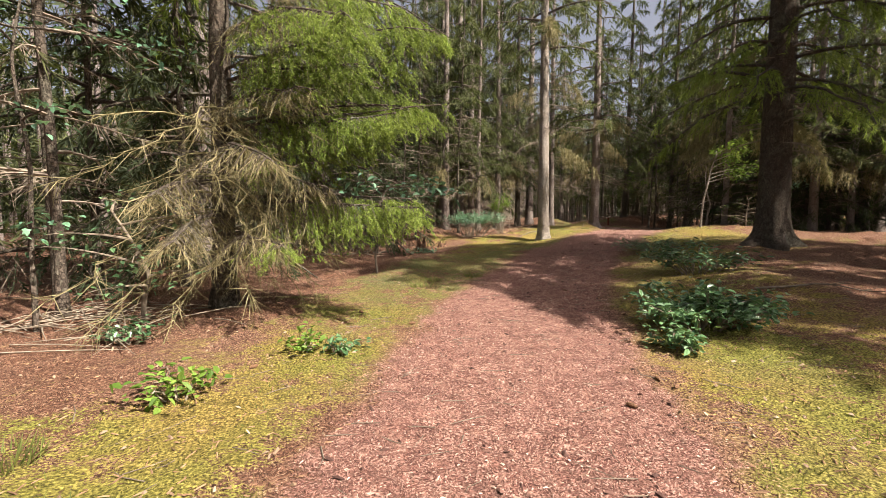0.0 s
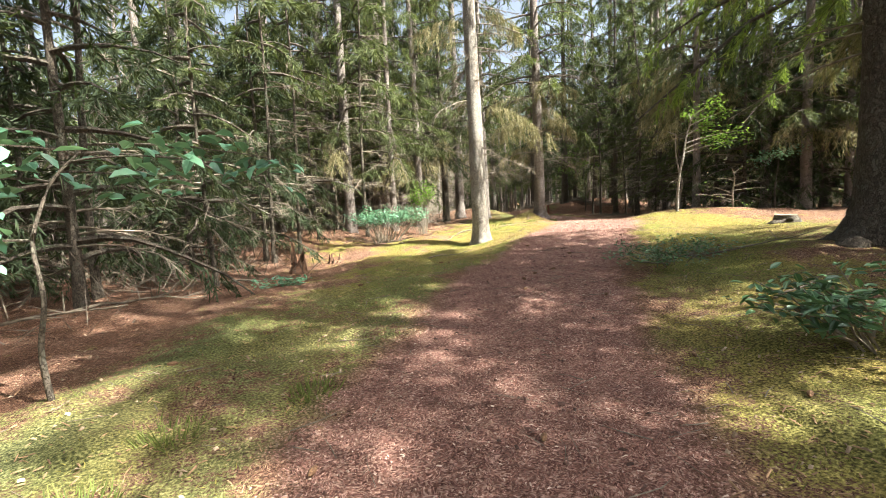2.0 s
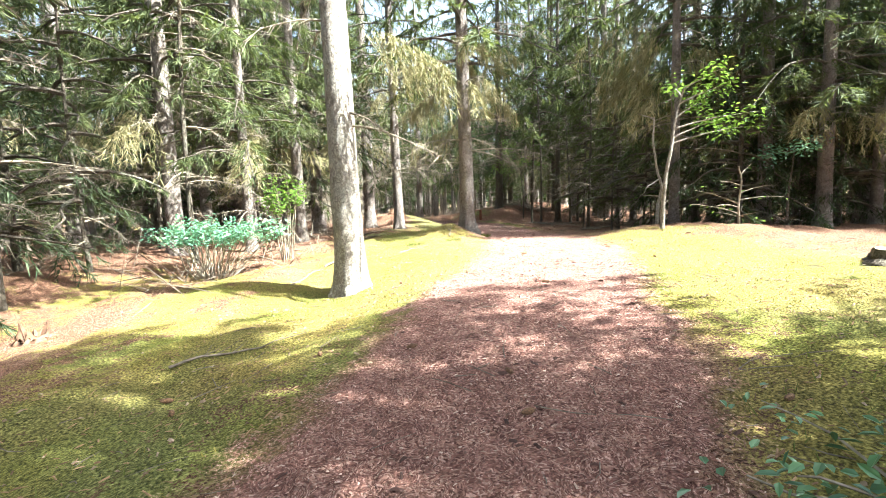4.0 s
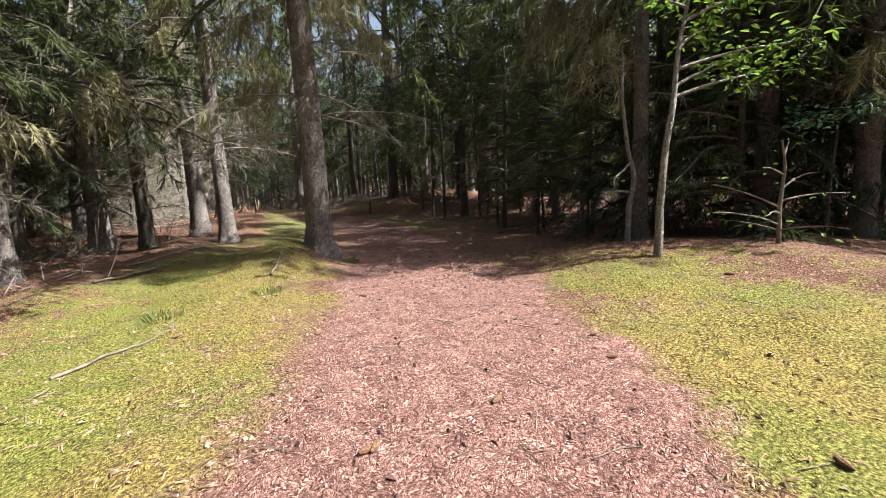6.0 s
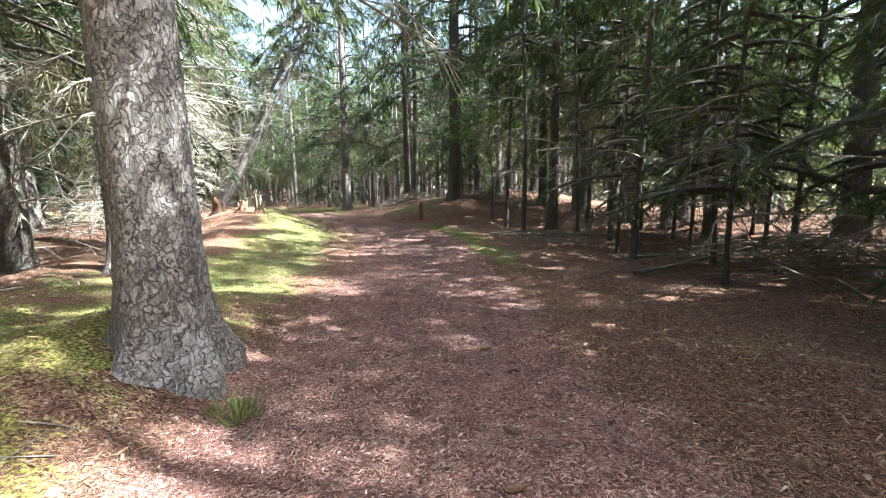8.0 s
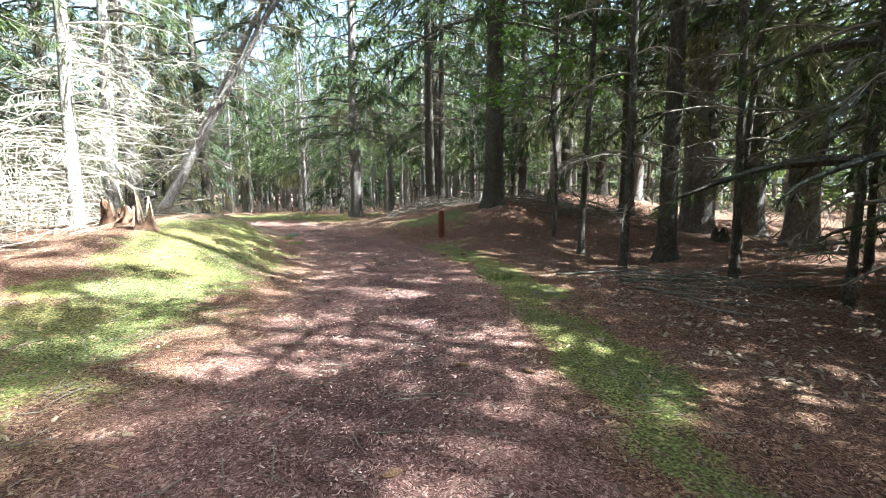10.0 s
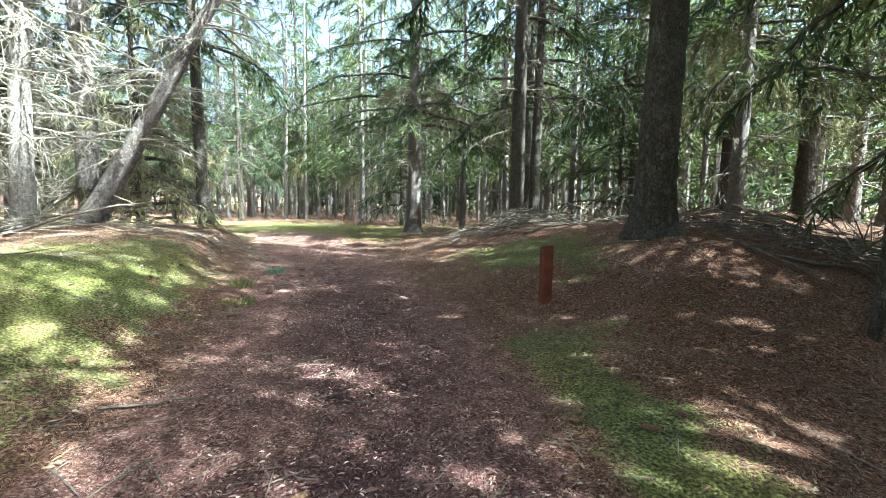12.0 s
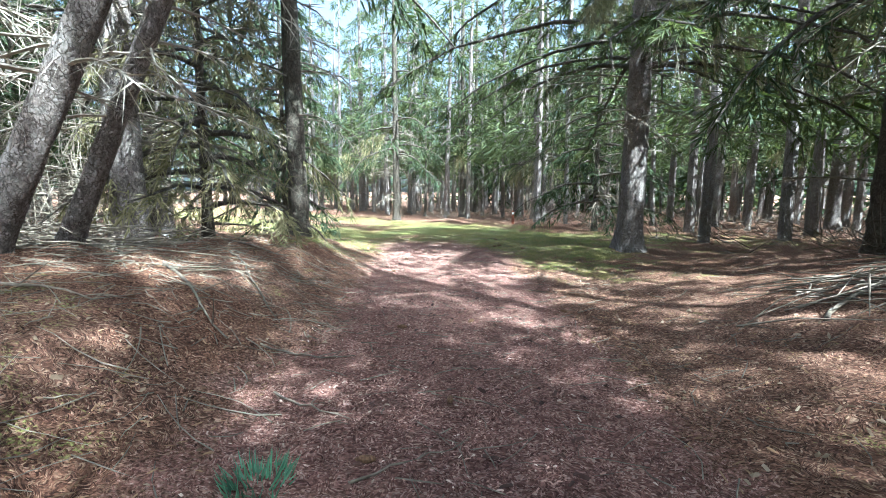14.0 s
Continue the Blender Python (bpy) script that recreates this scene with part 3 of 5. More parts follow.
def stand(ob, x, y, turn, scale=1.0, label="", tilt=(0, 0)):
    """Puts a copy of a tree on the ground."""
    c = copy_thing(ob, pose(x, y, height(x, y) - 0.03, tilt[0], tilt[1], turn) @ Matrix.Scale(scale, 4))
    if label:
        c["label"] = label
    return c


placed = []


def put(ob, x, y, turn=0):
    ob.matrix_world = pose(x, y, height(x, y) - 0.03, 0, 0, turn)
    placed.append((x, y))
    return ob


# the trees that stand nearest the path
put(spruce("spruce_tree", 17, 0.2, 6.6, 2.2, 2.2, 42, 20, 7, NEEDLE, BARK_PALE, 31, "tall spruce with pale sunlit scaly bark on mossy ground", 26, (-0.012, 0.0), 4.2, seg=44, drape=5), 3.57, 16.85)
put(spruce("spruce_tree", 18, 0.205, 4.6, 1.9, 3.2, 52, 22, 7, NEEDLE, BARK, 32, "thick spruce with cracked grey-brown bark beside the path", 24, (-0.004, 0.0), 4.2, seg=60, flare=0.6, drape=10, deadlen=1.6, low=1.3), 7.36, 22.95)
put(spruce("spruce_tree", 17, 0.17, 4.8, 1.6, 3.0, 46, 20, 7, NEEDLE, BARK, 33, "thick spruce with flaking grey bark behind the mossy bank", 30, (-0.006, 0), 3.5, seg=40, drape=6, deadlen=1.7, low=1.3), 6.08, 26.8)
put(spruce("spruce_tree", 19, 0.31, 3.2, 2.0, 2.7, 84, 26, 19, NEEDLE_FRESH, BARK_DARK, 34, "massive dark spruce with low drooping boughs and flared roots", 22, (0, 0), 3.0, seg=40, flare=0.8, drape=4, low=1.45, width=0.015, size=0.75, hang=0.6), 7.17, 10.3)
put(spruce("spruce_tree", 18, 0.22, 4.2, 2.6, 3.8, 60, 20, 7, NEEDLE_DARK, BARK_DARK, 35, "dark mossy-barked spruce on the needle-covered mound", 24, (0.012, 0), 3.2, seg=40, low=1.4), 13.78, 35.75)
put(spruce("spruce_tree", 16, 0.23, 3.3, 1.9, 4.2, 70, 24, 14, NEEDLE, BARK, 36, "spruce with spreading bare boughs and flaking bark", 40, (0.01, 0), 3.0, seg=36, deadlen=2.0, drape=3, low=1.6, width=0.02, size=0.9), 11.08, 45.0)
put(spruce("spruce_tree", 16, 0.17, 4.4, 2.0, 2.6, 40, 18, 7, NEEDLE_DARK, BARK_DARK, 37, "slim dark spruce of a close pair", 24, (0, 0)), 13.4, 41.0)
put(spruce("spruce_tree", 16, 0.12, 4.8, 2.0, 2.2, 34, 16, 7, NEEDLE_DARK, BARK_DARK, 38, "slimmer dark spruce of a close pair", 20, (0.012, 0)), 13.85, 41.2)
put(spruce("spruce_tree", 15, 0.14, 4.0, 1.5, 2.4, 40, 18, 7, NEEDLE_DARK, BARK_DARK, 39, "slim dark spruce with a slightly curved stem", 30, (0, 0), bend=0.06), 6.05, 41.9)
put(spruce("spruce_tree", 15, 0.13, 4.6, 2.2, 2.6, 40, 18, 7, NEEDLE, BARK, 40, "slim spruce hung with dry brown boughs behind saplings", 24, (0, 0), drape=12), 12.35, 20.6)
put(spruce("spruce_tree", 16, 0.17, 5.0, 1.5, 2.2, 36, 16, 7, NEEDLE, BARK_PALE, 41, "pale sunlit spruce with bare twiggy branches", 90, (0.05, 0.0), deadlen=1.3, twig=PALE_TWIG), 4.6, 38.6)
put(spruce("spruce_tree", 15, 0.13, 5.0, 1.2, 2.2, 34, 16, 7, NEEDLE, BARK_PALE, 42, "pale slender spruce with dense bare twigs", 90, (0.03, 0), deadlen=1.3, twig=PALE_TWIG), 5.0, 36.0)
put(spruce("leaning_spruce", 11, 0.125, 5.5, 1.2, 1.8, 22, 14, 8, NEEDLE, BARK, 43, "leaning grey spruce stem with bare side twigs", 50, (0.52, 0.15), flare=0.3, twig=PALE_TWIG), 5.85, 38.1)
put(spruce("leaning_spruce", 10, 0.095, 5.0, 1.2, 1.6, 20, 14, 8, NEEDLE, BARK, 44, "thin leaning spruce stem with bare side twigs", 44, (0.5, 0.1), flare=0.3, twig=PALE_TWIG), 5.55, 38.9)
put(spruce("spruce_tree", 16, 0.22, 4.5, 1.5, 2.6, 40, 18, 7, NEEDLE, BARK, 45, "straight grey spruce on the needle-covered bank", 36, (0, 0)), 4.5, 40.4)
put(spruce("spruce_tree", 17, 0.14, 5.2, 2.6, 3.6, 56, 20, 7, NEEDLE, BARK_DARK, 49, "dark thick-stemmed spruce among fallen branches", 24, (0.01, 0), flare=0.5, seg=20), 15.3, 31.7)
# tall unseen trees, added beside the start and glade to cast shade on them
put(spruce("spruce_tree", 12.2, 0.2, 4.6, 2.6, 3.3, 74, 24, 7, NEEDLE, BARK, 46, "unseen broad spruce with a dense crown, added to shade the start", 10, (0, 0), low=0.9), 9.5, 2.0)
put(spruce("spruce_tree", 21, 0.2, 8.0, 3.0, 1.9, 60, 22, 7, NEEDLE, BARK, 59, "unseen tall narrow-crowned spruce, added to shade the start", 8, (0, 0), low=0.9), 10.7, 2.4)
put(spruce("spruce_tree", 24, 0.26, 6.4, 3.0, 3.4, 84, 22, 8, NEEDLE, BARK, 55, "unseen tall high-crowned spruce, added to shade the start", 10), 9.3, 5.0)
put(spruce("spruce_tree", 16, 0.2, 3.5, 1.8, 3.2, 56, 20, 7, NEEDLE, BARK, 47, "unseen tall dense spruce, added to shade the path", 16), 11.2, 6.0)
put(spruce("spruce_tree", 15, 0.2, 3.5, 1.8, 2.8, 50, 20, 7, NEEDLE, BARK, 48, "unseen tall dense spruce, added to shade the path before the glade", 16), 13.6, 5.6)

# two more out of view, added to shade the left bank and path
put(spruce("spruce_tree", 18, 0.21, 5.6, 3.0, 3.4, 60, 22, 7, NEEDLE, BARK, 56, "unseen tall broad-crowned spruce, added to shade the left bank", 10), 8.7, 7.5)
put(spruce("spruce_tree", 17, 0.2, 6.5, 3.0, 3.2, 56, 22, 7, NEEDLE, BARK, 57, "unseen tall spruce with a dense crown, added to shade the path", 10), 10.8, 8.6)
put(spruce("dry_spruce", 6.5, 0.08, 0.5, 0.3, 1.9, 44, 16, 10, NEEDLE_DRY, BARK_DARK, 58, "half-dead spruce covered in pale brown dry sprays", 20, width=0.02, size=1.0, hang=0.7), 5.0, 41.2)

# trees that repeat through the wood
TALL = [spruce("spruce_tree", 15 + 1.2 * k, 0.15 + 0.02 * k, 2.6 + 0.4 * k, 0.9, 2.9, 38, 16, 10, NEEDLE_DARK if k == 1 else NEEDLE, (BARK, BARK_DARK, BARK)[k], 50 + k, "tall spruce with bare lower branches in the wood", 26, (0.01 * (k - 1), 0.006), bend=0.05, width=0.026, size=1.35, seg=10, drape=2, low=1.45) for k in range(3)]
YOUNG = [spruce("young_spruce", 7.0 + k, 0.07, 0.5, 0.3, 1.9, 42, 16, 8, NEEDLE_DARK, BARK_DARK, 60 + k, "young dense dark spruce in the shade", 8, width=0.024, size=1.15, group="young spruces of the wood", seg=8) for k in range(2)]
POLE = [spruce("thin_spruce", 9, 0.05, 4.0, 0.8, 1.1, 14, 12, 7, NEEDLE, BARK_DARK, 70 + k, "thin shaded spruce pole with dry twigs", 20, (0.02 * (k - 0.5), 0.01), bend=0.1, deadlen=0.7, group="thin poles of the wood", seg=8, width=0.04, size=1.3) for k in range(2)]
WISP = [spruce("slender_spruce", 6.0 + k, 0.035, 1.0, 0.4, 1.25, 34, 16, 9, NEEDLE, BARK_DARK, 80 + k, "slender wispy young spruce in the shade", 18, (0.01, 0), bend=0.05, width=0.011, size=0.62, hang=0.3, seg=8, deadlen=0.6, group="slender spruces of the wood") for k in range(2)]
kinds = {"T": TALL, "Y": YOUNG, "P": POLE, "W": WISP}
NAMED = [("T", 1.35, 25.0), ("T", 2.75, 24.7), ("Y", 15.2, 18.5), ("P", 13.9, 30.9), ("P", 14.3, 32.66), ("P", 15.1, 30.2), ("P", 16.0, 31.0), ("P", 16.6, 29.6),
         ("P", 13.7, 26.6), ("W", 13.2, 24.4), ("W", 14.4, 25.6), ("W", 14.0, 27.4), ("W", 15.2, 26.8), ("W", 13.6, 22.9), ("W", 12.7, 22.2), ("P", 16.8, 26.0), ("W", 16.0, 24.0), ("Y", 15.2, 20.6), ("W", 16.9, 22.6)] + [
         # tall ones (T) here added, mostly unseen, to shade the later path
         ("W", 14.8, 28.6), ("W", 16.2, 28.2), ("W", 17.5, 28.5), ("T", 19.0, 30.6), ("T", 18.4, 32.9), ("T", 20.2, 34.6), ("T", 19.6, 38.2), ("T", 17.4, 33.6), ("T", 20.4, 29.2), ("T", 16.9, 38.6), ("T", 17.2, 35.4), ("T", 22.5, 31.0)] + [
         ("T", 14.2, 19.6), ("W", 16.9, 26.6), ("T", 17.2, 19.2), ("W", 18.4, 23.5), ("W", 17.6, 27.4),
         ("T", 19.1, 41.9), ("T", 18.7, 46), ("T", 1.9, 28.4), ("T", 3.4, 34.9), ("P", 3.9, 35.3), ("P", -1.15, 18.3), ("P", -1.6, 17.2), ("T", 2.3, 55), ("T", 16.5, 60),
         ("Y", -3.0, 15.9), ("Y", -4.9, 14.2), ("W", -0.9, 20.4), ("W", -2.2, 14.9), ("Y", -3.4, 18.2), ("Y", -5.6, 16.0), ("Y", -8.0, 13.6), ("Y", -2.2, 20.8), ("Y", -7.4, 18.4), ("T", -4.6, 20.5), ("T", -6.6, 12.4), ("Y", -6.4, 8.6), ("Y", -8.2, 6.4), ("T", -5.2, 10.2),
         ("P", -4.7, 5.8), ("P", -5.6, 6.8), ("Y", -4.4, 8.0), ("T", -7.0, 4.0), ("P", -3.6, 13.6), ("T", 0.0, 22.6), ("P", 0.6, 21.6), ("P", -0.6, 23.6), ("Y", 13.3, 19.5), ("Y", 14.8, 19.2), ("Y", 13.7, 21.3), ("Y", 16.3, 19.4), ("Y", 17.6, 18.4), ("Y", -3.3, 12.7), ("Y", -1.9, 17.7), ("W", -2.7, 19.6), ("Y", -4.2, 17.0), ("Y", 4.6, 43.6), ("Y", 17.5, 44.5)]
used = {id(o): False for ks in kinds.values() for o in ks}


def plant(kind, x, y, q):
    o = kinds[kind][int(q.integers(len(kinds[kind])))]
    turn, sc = q.uniform(0, 360), q.uniform(0.85, 1.15)
    placed.append((x, y))
    if not used[id(o)]:
        used[id(o)] = True
        o.matrix_world = pose(x, y, height(x, y) - 0.03, 0, 0, turn) @ Matrix.Scale(sc, 4)
        return o
    return stand(o, x, y, turn, sc)


wood = np.random.default_rng(5)
for kd, x, y in NAMED:
    plant(kd, x, y, wood)


def open_to_sun(x, y):
    """Glades that the sun reaches over."""
    if 2 < x < 20 and -9 < y < 3.2:
        return True
    if 3 < x < 9.5 and 2 < y < 9:
        return True
    if 5 < x < 21 and 8.0 < y < (18.3 if x < 14 else 16.8):
        return True
    return False


def sun_lane(x, y):
    """Where only low trees stand, so that light comes through to the far bank."""
    return 10 < x < 19 and abs((y - 31.2) + 0.625 * (x - 9)) < 0.5


tries, made = 0, 0
while made < 105 and tries < 6000:
    tries += 1
    x, y = wood.uniform(-26, 36), wood.uniform(-14, 78)
    off = float(path_at(x, y)[0][0])
    d = abs(off)
    if d > 13.5:
        continue
    if d < (6.0 if y < 20 else 5.5) or open_to_sun(x, y) or min((x - a) ** 2 + (y - b) ** 2 for a, b in placed) < (1.5 if d < 12 else 2.6) ** 2:
        continue
    if d > 12 and wood.random() < 0.25:
        continue
    if off < 0 and d < 6.5 and y < 22:
        continue
    if off > 0 and y > 30 and wood.random() < 0.4:
        continue
    dense = off > 0 and 18 < y < 22
    kd = wood.choice(["T", "Y", "P", "W"], p=[0.35, 0.35, 0.1, 0.2] if dense else [0.55, 0.1, 0.25, 0.1] if y > 34 else [0.5, 0.25, 0.1, 0.15])
    if sun_lane(x, y) and kd == "T":
        kd = "Y"
    plant(kd, x, y, wood)
    made += 1

# taller trees that close the view above the first glade
for x, y, turn, sc in [(-1.2, 27.2, 20, 1.3), (0.9, 30.2, 90, 1.4), (-3.2, 25.6, 200, 1.25), (3.3, 29.2, 300, 1.3), (5.5, 30.6, 140, 1.3), (-0.2, 33.0, 60, 1.4), (2.4, 32.4, 10, 1.35),
                       # from here on added, largely out of view, to shade glade edge, banks and later path
                       (17.6, 21.3, 70, 1.1), (19.0, 20.5, 170, 1.2),
                       (14.4, 18.3, 200, 0.85), (16.5, 16.5, 90, 0.98), (16.8, 17.3, 40, 0.72), (18.4, 16.3, 130, 0.74), (19.9, 14.9, 260, 0.76), (15.6, 18.0, 330, 0.66), (21.4, 13.2, 10, 0.8),
                       (17.2, 29.4, 30, 0.8), (17.9, 31.5, 150, 1.25), (16.7, 27.7, 250, 0.75), (18.2, 25.9, 80, 1.2), (16.6, 23.4, 200, 1.05), (17.5, 33.3, 310, 1.2)]:
    stand(TALL[2], x, y, turn, sc)
    placed.append((x, y))

# ---- far woods: too many to count ----
def far_woods():
    q = np.random.default_rng(91)
    gt_, gc = Geo(), Geo()
    n = 0
    while n < 760:
        a, r = q.uniform(0, 6.283), q.uniform(24, 60)
        x, y = 5 + r * math.cos(a), 24 + 1.25 * r * math.sin(a)
        if abs(float(path_at(x, y)[0][0])) < 20 or (y < 2 and 0 < x < 40):
            continue
        if ((x > 18 and 18 < y < 62) and q.random() < 0.5) or (y > 58 and q.random() < 0.2):
            continue
        n += 1
        h = q.uniform(9, 15)
        z0 = -0.1
        tube(gt_, [(x, y, z0), (x + q.normal(0, 0.15), y, h * 0.5), (x + q.normal(0, 0.2), y, h)], [q.uniform(0.09, 0.2), 0.1, 0.02], 5)
        m = 220
        lo = 0.2 if q.random() < 0.6 else 2.0
        zz = lo + (h - lo) * q.random(m) ** 1.25
        rr = 2.3 * (1 - (zz - lo) / (h - lo + 0.5)) * np.sqrt(q.random(m)) + 0.1
        az = q.uniform(0, 6.283, m)
        base = np.stack([x + rr * np.cos(az), y + rr * np.sin(az), zz], 1)
        slivers(gc, base, np.stack([np.cos(az), np.sin(az), q.uniform(-0.9, 0.1, m)], 1), q.normal(0, 1, (m, 3)), q.uniform(0.5, 1.4, m), q.uniform(0.14, 0.3, m))
    root = tagged(new("far_woods"), "dark spruce woods standing close behind the path", "woods", kind="stuff")
    tagged(part("far_trunks", gt_.mesh("far_trunks", BARK), root), kind="stuff")
    tagged(part("far_foliage", gc.mesh("far_foliage", NEEDLE_DARK), root), kind="stuff")


far_woods()


def mid_woods():
    """The close-set trees between the path's edge and the far woods."""
    q = np.random.default_rng(93)
    gt_, gc = Geo(), Geo()
    n, tries = 0, 0
    spots = list(placed)
    while n < 330 and tries < 9000:
        tries += 1
        x, y = (q.uniform(-24, 34), q.uniform(-8, 76)) if n < 250 else (q.uniform(-14, 34), q.uniform(46, 74))
        d = abs(float(path_at(x, y)[0][0]))
        if d < (9.5 if y < 46 else 6) or d > 24 or open_to_sun(x, y) or min((x - a) ** 2 + (y - b) ** 2 for a, b in spots) < 1.7:
            continue
        if x > 12 and 28 < y < 48 and q.random() < 0.5:
            continue
        spots.append((x, y))
        n += 1
        h = q.uniform(9, 15)
        z0 = height(x, y) - 0.1
        tube(gt_, [(x, y, z0), (x + q.normal(0, 0.1), y, h * 0.5), (x + q.normal(0, 0.2), y, h)], [q.uniform(0.08, 0.17), 0.09, 0.02], 6)
        m = 850
        lo = 0.5 if q.random() < 0.4 else 1.8
        lo = 2.8 if y > 46 else lo
        k = 60
        bz = lo + (h - lo) * q.random(k) ** 1.5
        ba = q.uniform(0, 6.283, k)
        bl = 2.5 * (1 - (bz - lo) / (h - lo + 0.3)) ** 0.8 + 0.2
        j = q.integers(0, k, m)
        f = np.sqrt(q.random(m))
        rr = bl[j] * f
        az = ba[j] + q.normal(0, 0.16, m)
        base = np.stack([x + rr * np.cos(az), y + rr * np.sin(az), z0 + bz[j] + rr * (0.1 - 0.22 * rr / bl[j].clip(0.3)) + q.normal(0, 0.07, m)], 1)
        slivers(gc, base, np.stack([np.cos(az), np.sin(az), np.full(m, -0.45)], 1) + q.normal(0, 0.5, (m, 3)), q.normal(0, 1, (m, 3)), q.uniform(0.2, 0.55, m), q.uniform(0.04, 0.085, m))
    root = tagged(new("mid_woods"), "close-set dark spruces behind the path's edge", "woods", kind="stuff")
    tagged(part("mid_trunks", gt_.mesh("mid_trunks", BARK), root), kind="stuff")
    tagged(part("mid_foliage", gc.mesh("mid_foliage", NEEDLE), root), kind="stuff")


mid_woods()


# ---- the fresh-tipped spruce whose boughs hang beside the path ----
def needles(g, base, along, q, per, length, width):
    """Needle fans round shoots, one slim triangle each."""
    n = len(base)
    s = q.uniform(0, 1, (n, per))
    p = base[:, None] + along[:, None] * s[..., None]
    d = unit(along)[:, None] * 0.75 + unit(q.normal(0, 1, (n, per, 3)))
    side = unit(np.cross(d, q.normal(0, 1, (n, per, 3)))) * width / 2
    tip = p + unit(d) * length
    v = np.stack([p - side, p + side, tip], 2).reshape(-1, 3)
    g.add(v, np.arange(len(v)).reshape(-1, 3))


def hanging_spruce(x, y):
    q = np.random.default_rng(17)
    root = thing("hanging_spruce", x, y, "spruce with fresh green tips and tangled dry inner twigs", "tree")
    tm, at_ = trunk_mesh(13, 0.15, 16, 12, (0, 0), 0.4, 0.04, 17, BARK_DARK, 0.03)
    part("trunk", tm, root)
    # height on the trunk, azimuth, length, droop, and how far out the green begins
    low = [(2.3, -20, 2.95, 0.04, 0.12), (2.42, -13, 2.85, 0.04, 0.15), (2.2, -26, 2.7, 0.05, 0.3), (2.95, -17, 2.6, 0.08, 0.12), (3.1, -26, 2.4, 0.06, 0.2), (1.4, -19, 2.8, 0.08, 0.42), (1.3, -26, 2.85, 0.08, 0.5), (0.95, -52, 2.4, 0.1, 0.8), (2.75, 14, 2.7, 0.1, 0.5), (3.3, 35, 2.8, 0.15, 0.45), (3.5, -40, 2.9, 0.25, 0.4),
           (2.0, -58, 2.4, 0.2, 1.3), (1.6, -84, 2.0, 0.2, 1.4), (2.6, -44, 2.3, 0.15, 1.0), (4.1, -10, 2.7, 0.3, 0.4), (4.3, -55, 2.6, 0.3, 0.5), (4.0, 50, 2.6, 0.3, 0.5), (1.75, -34, 2.0, 0.2, 1.5), (3.6, -14, 2.9, 0.2, 0.4), (1.2, -75, 2.1, 0.2, 1.3)]
    fresh, dry = Geo(), Geo()
    for z, az, L, droop, green in low:
        pts = bough(q, at_(z), radians(az), L, 0.16, droop + 0.1, 9)
        pts[-2:, 2] += [0.03, 0.08]
        gw = Geo()
        tube(gw, pts, np.linspace(0.028, 0.006, 9), 5)
        tw = 76 if green < 0.6 else 40
        f = np.sort(q.uniform(0.15, 1, tw))
        p = np.stack([np.interp(f * 8, np.arange(9), pts[:, k]) for k in range(3)], 1)
        d = unit(np.gradient(pts, axis=0))
        d = np.stack([np.interp(f * 8, np.arange(9), d[:, k]) for k in range(3)], 1)
        lat = unit(np.cross(d, [[0, 0, 1.0]])) * np.where(np.arange(tw) % 2, 1, -1)[:, None]
        tl = (0.2 + 0.66 * (1 - f)) * q.uniform(0.7, 1.25, tw) * (1.15 if green < 0.6 else 0.9)
        td = unit(d * 0.7 + lat * 0.65 + [0, 0, -0.22])
        for k in range(tw):
            c = np.linspace(0, 1, 6)[:, None]
            cur = p[k] + td[k] * tl[k] * c + np.array([0, 0, -(0.62 if green < 0.6 else 0.35) * tl[k]]) * c * c
            tube(gw, cur, np.linspace(0.006, 0.002, 6), 3)
            m = int(6 + (24 if green < 0.6 else 15) * tl[k])
            ff = q.uniform(0.15, 1, m)
            b = np.stack([np.interp(ff * 5, np.arange(6), cur[:, a]) for a in range(3)], 1)
            dd = unit(td[k] * 0.7 + q.normal(0, 0.42, (m, 3)) + [0, 0, -0.75]) * q.uniform(0.05, 0.11, (m, 1))
            live = (f[k] + ff * 0.25 + q.normal(0, 0.1, m)) > green + 0.12
            if live.any():
                needles(fresh, b[live], dd[live], q, 26, 0.024, 0.0075)
            if (~live).any():
                nb = b[~live]
                blades(dry, nb, dd[~live], q.normal(0, 1, nb.shape), q.uniform(0.12, 0.3, len(nb)), 0.006, 0.1)
                needles(dry, nb, dd[~live], q, 7, 0.015, 0.0035)
        part("bough", gw.mesh("bough", BARK_DARK), root)
    # tangle of dead inner twigs near the ground
    for k in range(50):
        z, az = q.uniform(0.5, 2.6), radians(q.uniform(-110, -20))
        pts = bough(q, at_(z), az, q.uniform(1.0, 2.3), 0.1, q.uniform(0.2, 0.5), 7)
        tube(dry, pts, np.linspace(0.012, 0.003, 7), 4)
        fuzz(dry, q, pts, 60, 1.1, 0.007)
    tagged(part("dry_tangle", dry.mesh("dry_tangle", NEEDLE_DRY), root, "tangled straw-brown dead twigs"), kind="stuff")
    tagged(part("fresh_needles", fresh.mesh("fresh_needles", NEEDLE_FRESH), root, "bright green needle sprays"), kind="stuff")
    gf, gw = Geo(), Geo()
    for b in range(40):
        f = (b + q.random()) / 40
        z = 4.2 + 8.4 * f
        pts = bough(q, at_(z), b * 2.4, 2.7 * (1 - f) ** 0.8 + 0.3, 0.15, 0.45)
        tube(gw, pts, np.linspace(0.03, 0.005, 7), 4)
        spray(gf, None, q, pts, 26, 16, 0.9, 0.02, 0.5)
    tagged(part("limbwork", gw.mesh("limbwork", BARK_DARK), root), kind="stuff")
